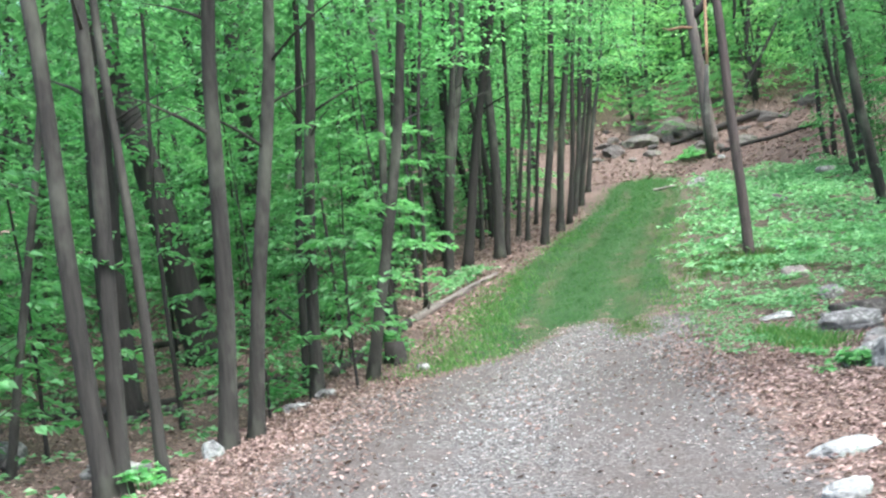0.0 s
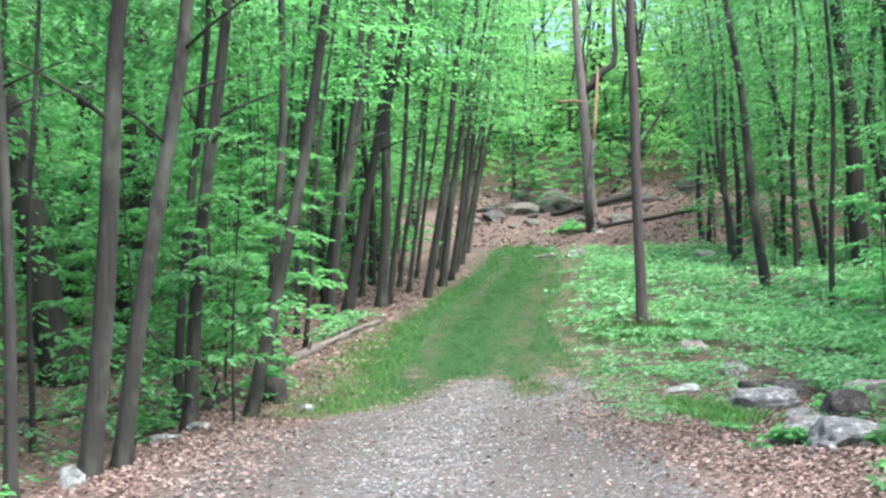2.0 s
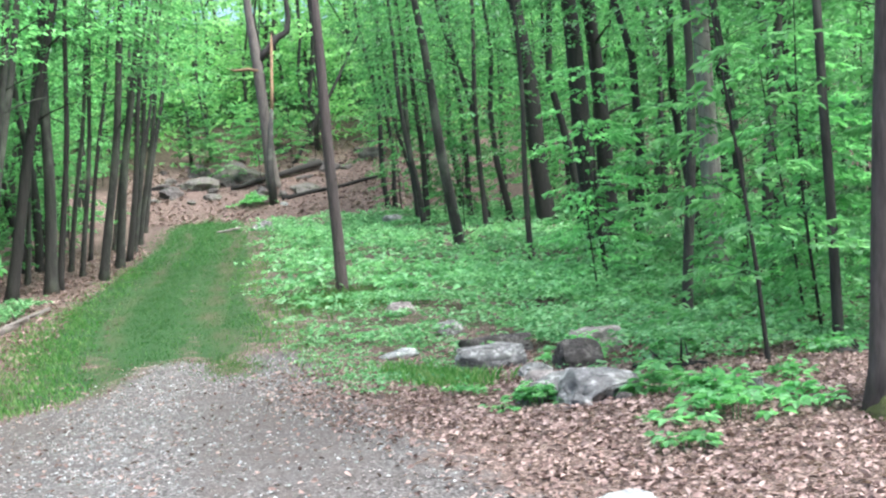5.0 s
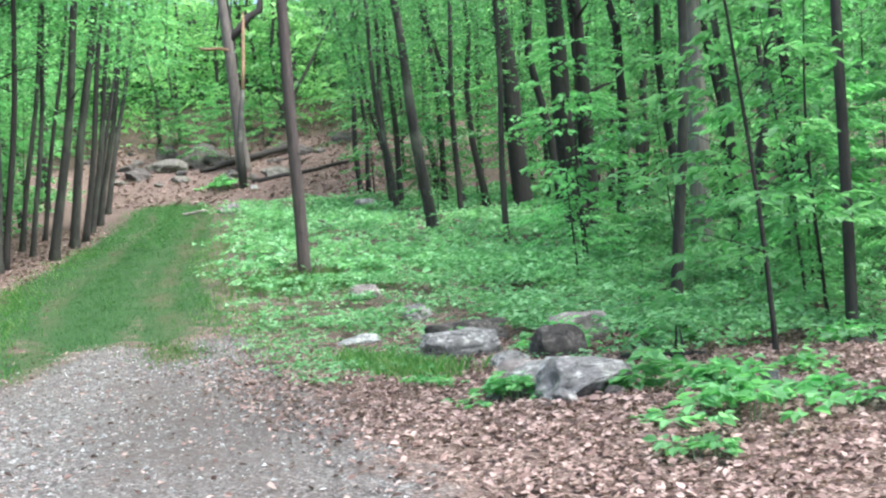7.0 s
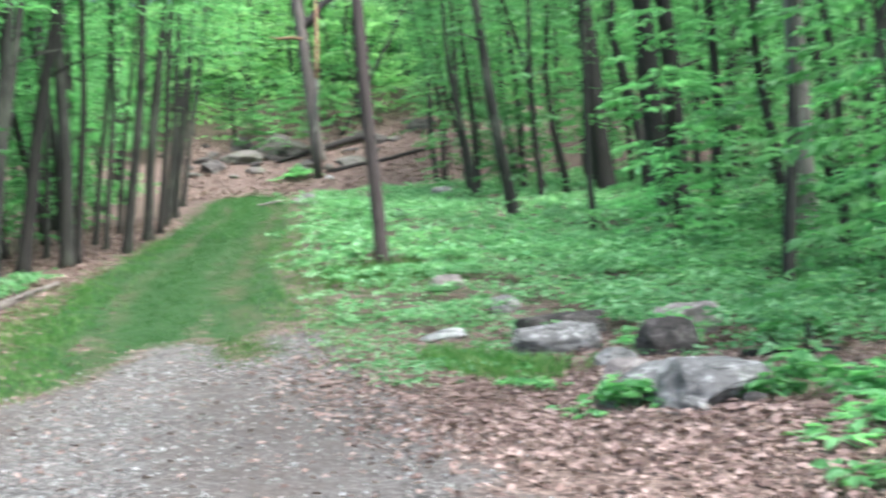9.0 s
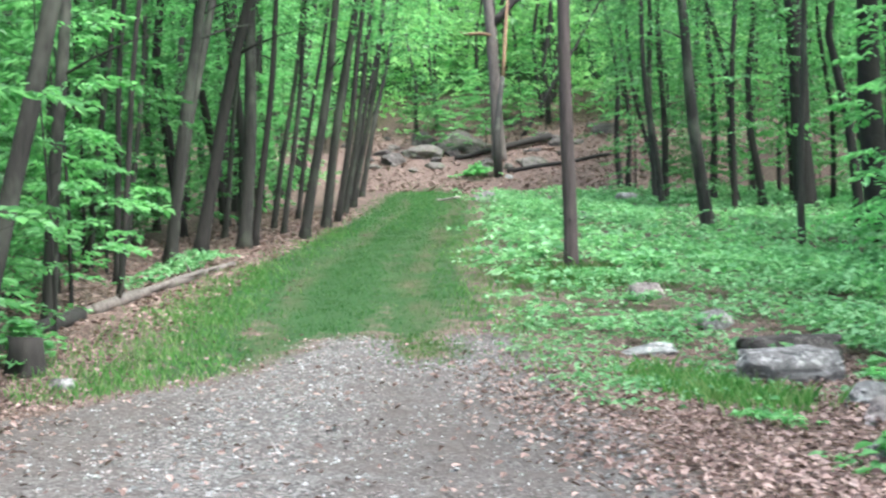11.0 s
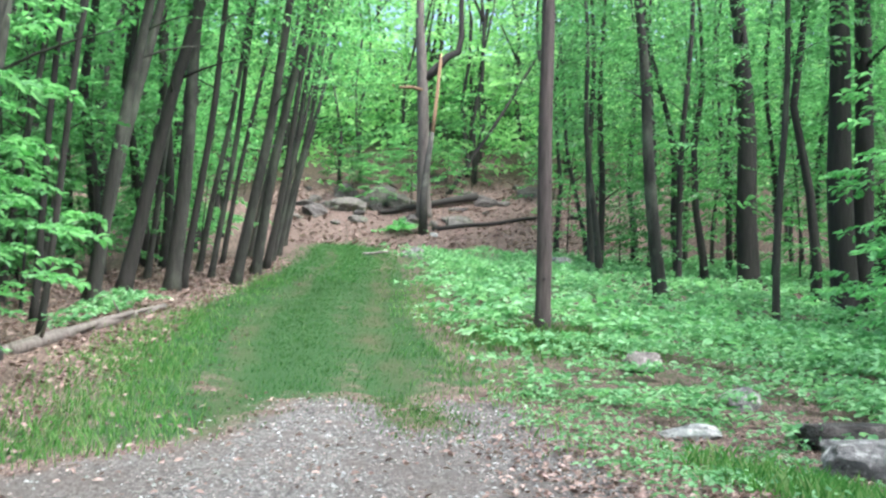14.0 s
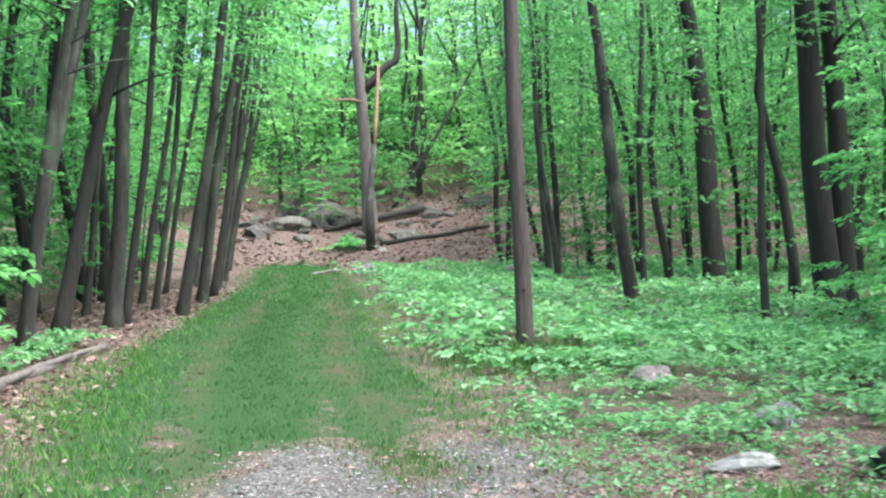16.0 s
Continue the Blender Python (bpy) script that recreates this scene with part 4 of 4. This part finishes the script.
for i, (x, y, sx, sy, sz, turn, mat, label) in enumerate([
    (5.38, 15.75, 0.95, 0.85, 0.62, 20, STONE, "large angular grey boulder among dead leaves"),
    (5.35, 16.75, 1.25, 0.85, 0.5, 62, STONE, "grey lichen-flecked boulder leaning on another"),
    (5.12, 15.42, 0.22, 0.18, 0.2, 0, STONE, "small grey stone at the foot of a boulder"),
    (5.48, 15.22, 0.24, 0.17, 0.17, 40, STONE_DARK, "small dark stone at the foot of a boulder"),
    (6.2, 21.0, 1.15, 0.6, 0.5, -12, STONE, "grey slab of rock in low plants"),
    (6.75, 22.3, 1.4, 0.7, 0.45, -15, STONE_DARK, "long dark slab of rock in low plants"),
    (6.2, 19.2, 0.95, 0.5, 0.3, 50, STONE, "flat grey rock half buried in leaves"),
    (7.05, 19.95, 0.75, 0.6, 0.66, 12, STONE_DARK, "dark square-sided rock among leaves"),
    (7.85, 21.1, 1.3, 0.7, 0.62, 8, STONE_BUFF, "buff slab of rock behind darker stones"),
    (5.75, 18.1, 0.7, 0.4, 0.3, 35, STONE_BUFF, "low buff-grey rock among dead leaves"),
    (5.42, 23.3, 0.85, 0.5, 0.24, -12, STONE_PALE, "pale flat rock at the edge of the track"),
    (6.9, 25.1, 0.75, 0.5, 0.34, 30, STONE, "rounded grey rock in green herbs"),
    (6.95, 28.3, 0.8, 0.55, 0.45, 20, STONE_BUFF, "buff rock in green herbs"),
    (3.58, 11.6, 0.72, 0.42, 0.26, 12, STONE_PALE, "white flat rock beside the track"),
    (3.16, 9.85, 0.45, 0.35, 0.22, 50, STONE_PALE, "small white rock beside the track"),
    (6.75, 14.9, 0.3, 0.22, 0.24, 50, STONE, "small grey rock behind a green plant"),
    (-3.25, 15.75, 0.3, 0.4, 0.4, 30, STONE_PALE, "pale mossy stone at the edge of the wood"),
    (-4.6, 15.9, 0.9, 0.5, 0.35, 10, STONE, "flat grey rock on the wood floor"),
    (-1.1, 22.6, 0.34, 0.24, 0.2, 0, STONE, "small grey stone in the grass"),
    (-2.65, 20.9, 0.5, 0.3, 0.22, 70, STONE, "low grey stone on the track edge"),
    (-3.0, 20.2, 0.5, 0.35, 0.22, 20, STONE, "low grey stone on the track edge"),
    (10.7, 66.5, 1.2, 0.8, 0.8, 20, STONE, "grey rock in green herbs on the slope"),
    (11.4, 50.5, 0.9, 0.6, 0.6, 10, STONE_DARK, "dark rock in green herbs on the slope"),
    (14.8, 82.0, 0.5, 0.4, 0.4, 0, STONE_PALE, "small white rock on the bank"),
    (16.6, 63.0, 1.4, 1.0, 0.9, 20, STONE, "grey rock under trees on the slope"),
    (-7.5, 19.0, 0.8, 0.6, 0.5, 20, STONE, "grey stone on the wood floor"),
]):
    rock(x, y, sx, sy, sz, turn, mat, label, 700 + i, block=0.8 if "slab" in label or "square" in label else 0.2)

# outcrop ledges that lie in the slope of the bank
for i, (x, y, sx, sy, sz, turn, mat, label) in enumerate([
    (8.3, 86.4, 2.2, 1.6, 1.3, 10, STONE_DARK, "dark mossy outcrop at the foot of the bank"),
    (10.3, 87.6, 3.0, 2.2, 1.5, -15, STONE_BANK, "grey-brown ledge on the leafy bank"),
    (12.6, 90.2, 4.2, 3.0, 2.0, -20, STONE_BANK, "broad smooth grey ledge on the leafy bank"),
    (10.6, 90.6, 2.6, 2.0, 1.5, 25, STONE_DARK, "dark rock high on the bank"),
    (14.2, 88.8, 3.2, 2.4, 1.6, 30, STONE_BANK, "grey ledge behind a broken tree"),
    (16.9, 84.6, 3.2, 2.6, 0.9, 15, STONE_BANK, "low flat outcrop on the leafy bank"),
    (19.6, 88.6, 2.6, 1.8, 1.2, 40, STONE_DARK, "dark outcrop on the wooded bank"),
    (23.0, 90.0, 2.8, 1.8, 1.4, 10, STONE_DARK, "dark outcrop under trees on the bank"),
]):
    rock(x, y, sx, sy, sz, turn, mat, label, 740 + i, 0.46, "outcrop", 20)
rng = np.random.default_rng(55)
for i in range(48):
    x, y = (rng.normal(11, 2.6), rng.normal(88, 2.0)) if i < 30 else (rng.uniform(14, 30), rng.uniform(84, 95))
    y = max(y, 84.0)
    s = rng.uniform(0.4, 1.2)
    rock(x, y, s * 1.4, s, s * 0.75, rng.uniform(0, 180), (STONE_BANK, STONE_DARK, STONE_BANK)[i % 3], "weathered rock half buried in the leafy bank", 760 + i, 0.42, tilt=14)
for i in range(8):
    x = rng.uniform(-9, -3.4)
    y = rng.uniform(16, 30)
    rock(x, y, 0.5, 0.4, 0.3, rng.uniform(0, 180), STONE_DARK, "small dark stone on the wood floor", 800 + i, 0.25)

# ---- fallen wood ----


def log(a, b, ra, rb, mat, label, seed, lift=0.6, name="fallen_log", stubs=3):
    rng = np.random.default_rng(seed)
    n = 9
    pts = []
    for i in range(n):
        t = i / (n - 1)
        x, y = a[0] + (b[0] - a[0]) * t, a[1] + (b[1] - a[1]) * t
        r = ra + (rb - ra) * t
        pts.append((x + rng.normal(0, 0.03), y, float(land(x, y)) + r * lift + (a[2] * (1 - t) + b[2] * t)))
    root = new(name)
    root.location = pts[0]
    loc = [tuple(np.subtract(p, pts[0])) for p in pts]
    verts, faces = [], []
    tube(loc, [ra + (rb - ra) * i / (n - 1) for i in range(n)], 10, verts, faces, rng, 0.08)
    part("trunk", make_mesh("log_trunk", verts, faces, mat, True), root)
    for _ in range(stubs):
        p = Vector(loc[rng.integers(1, n - 1)])
        w = Vector(rng.normal(0, 1, 3))
        w.z = abs(w.z)
        w.normalize()
        verts, faces = [], []
        ln = rng.uniform(0.15, 0.5) + ra
        tube([p, p + w * ln * 0.6, p + w * ln], [ra * 0.35, ra * 0.25, ra * 0.1], 6, verts, faces)
        part("branch_stub", make_mesh("branch_stub", verts, faces, mat, True), root)
    return tagged(root, label, "log", "fallen wood")


log((-1.75, 29.0, 0), (0.1, 36.2, 0), 0.1, 0.07, DEAD_WOOD, "grey fallen log along the track edge", 1)
log((-1.95, 28.6, 0), (-0.4, 34.0, 0.1), 0.08, 0.05, DEAD_WOOD, "thin grey fallen pole lying on a log", 2)
log((-2.9, 23.2, 0), (-1.85, 28.4, 0), 0.1, 0.13, BARK_DARK, "dark rotting log along the track edge", 3)
log((7.35, 18.75, 0), (8.15, 18.2, 0), 0.07, 0.05, BARK_DARK, "dark rotten branch on dead leaves", 4)
log((9.2, 20.0, 0), (10.8, 21.2, 0.1), 0.05, 0.03, DEAD_WOOD, "thin dead branch on the leaves", 5)
log((9.3, 17.2, 0), (11.0, 18.0, 0), 0.07, 0.05, BARK_DARK, "dark fallen branch under trees", 6)
log((12.2, 86.5, 0.1), (18.9, 88.4, 0.3), 0.13, 0.27, BARK_DARK, "dark fallen trunk across the rocky bank", 7)
log((15.0, 83.0, 0), (22.0, 84.5, 0.1), 0.16, 0.1, BARK_DARK, "dark fallen trunk low on the bank", 8)
log((-8.5, 22.5, 0), (-4.0, 24.5, 0), 0.1, 0.06, BARK_DARK, "dark fallen branch on the wood floor", 9)
log((-10, 30, 0), (-3.4, 33.0, 0), 0.12, 0.08, BARK_DARK, "dark fallen branch on the wood floor", 10)
log((10.0, 23.6, 0.05), (11.2, 23.0, 0.05), 0.05, 0.04, BARK_PALE, "pale dead branch among green plants", 11, stubs=1)
log((8.3, 66.0, 0), (9.3, 65.0, 0.2), 0.06, 0.05, BARK_PALE, "pale broken branch in herbs", 12, stubs=1)
log((-3.0, 25.0, 0), (-4.4, 26.5, 1.2), 0.05, 0.03, BARK_DARK, "dead branch leaning among saplings", 13)

stump = new("tree_stump")
stump.location = at_land(-1.72, 23.75)
tagged(stump, "short dark rotten tree stump at the grass edge", "stump")
verts, faces = [], []
tube([(0, 0, -0.1), (0, 0, 0.05), (0.01, 0, 0.2), (0.02, 0.01, 0.42)], [0.28, 0.22, 0.2, 0.19], 14, verts, faces, np.random.default_rng(5), 0.1)
part("body", make_mesh("stump_body", verts, faces, BARK_DARK, True), stump)

stick = new("white_stick")
stick.location = at_land(9.25, 21.4)
tagged(stick, "thin white stick standing in dead leaves", "stick")
verts, faces = [], []
tube([(0, 0, -0.05), (0.03, 0, 0.2), (0.07, 0, 0.42)], [0.02, 0.022, 0.012], 7, verts, faces)
part("body", make_mesh("stick_body", verts, faces, STONE_PALE, True), stick)

# ---- wooden pole ----
pole = new("utility_pole")
pole.location = at_land(6.93, 33.3)
tagged(pole, "weathered reddish-brown wooden utility pole in green herbs", "pole")
verts, faces = [], []
zs = np.linspace(-0.4, 10.5, 26)
tube([(0.004 * z + 0.012 * math.sin(z * 1.3), 0, z) for z in zs], [0.148 - 0.004 * max(z, 0) + 0.02 * math.exp(-max(z, 0) / 0.25) for z in zs], 16, verts, faces, np.random.default_rng(8), 0.025)
part("shaft", make_mesh("pole_shaft", verts, faces, POLE_WOOD, True), pole)
rng = np.random.default_rng(9)
for i in range(9):
    z, a = rng.uniform(0.8, 7), rng.uniform(3.3, 6.2)
    verts, faces = [], []
    r = 0.142 - 0.004 * z
    c = Vector((math.cos(a), math.sin(a), 0))
    tube([c * (r - 0.02) + Vector((0, 0, z)), c * (r + 0.02) + Vector((0, 0, z + 0.01))], [0.035, 0.022], 7, verts, faces)
    part("knot", make_mesh("knot", verts, faces, BARK_DARK, True), pole)

# ---- broken tree on the bank ----
snag = new("broken_tree")
snag.location = at_land(14.95, 86.0)
tagged(snag, "forked tree with a split orange-brown broken limb", "tree")
rng = np.random.default_rng(77)
verts, faces = [], []
line = [(0.0, 0, -0.5), (0, 0, 0.3), (-0.05, 0, 2), (-0.1, 0, 4.5), (-0.2, 0, 7), (-0.3, 0, 9), (-0.5, 0, 12), (-0.55, 0, 16), (-0.4, 0, 20)]
tube(line, [0.62, 0.5, 0.42, 0.38, 0.36, 0.34, 0.27, 0.22, 0.1], 14, verts, faces, rng, 0.06)
part("trunk", make_mesh("snag_trunk", verts, faces, DEAD_WOOD, True), snag)
verts, faces = [], []
tube([(-0.25, 0, 8.6), (0.5, 0, 9.3), (1.3, 0, 10.2), (2.0, 0, 10.6), (2.2, 0, 11.6), (2.15, 0, 13.5), (2.3, 0, 17)], [0.3, 0.27, 0.24, 0.24, 0.19, 0.16, 0.08], 10, verts, faces, rng, 0.05)
part("limb", make_mesh("snag_limb", verts, faces, BARK_DARK, True), snag)
verts, faces = [], []
tube([(-0.75, -3.6, -1.6), (-0.7, -3.4, 1.0), (-0.2, -2.2, 3.5), (0.1, -1.7, 5.0)], [0.3, 0.24, 0.2, 0.14], 9, verts, faces, rng, 0.12)
part("fallen_limb", make_mesh("snag_lower", verts, faces, BARK, True), snag)
verts, faces = [], []
tube([(0.1, -1.7, 4.9), (0.35, -1.2, 6.5), (0.75, -0.5, 9.6), (0.85, -0.3, 10.4)], [0.12, 0.13, 0.11, 0.03], 9, verts, faces, rng, 0.16)
part("split_limb", make_mesh("snag_split", verts, faces, SPLIT_WOOD, True), snag, "split orange-brown limb")
verts, faces = [], []
tube([(-0.1, -0.2, 7.9), (-1.0, -0.3, 8.05), (-1.9, -0.35, 8.0), (-2.4, -0.4, 8.15)], [0.12, 0.13, 0.1, 0.03], 7, verts, faces, rng, 0.2)
part("broken_branch", make_mesh("snag_branch", verts, faces, SPLIT_WOOD, True), snag, "snapped orange-brown branch")
tree(17.5, 90.5, 0.62, 0.28, 22, BARK_DARK, "thin dead tree leaning steeply on the bank", 198, None, 0.2, 0.3, 9, 3, 8)
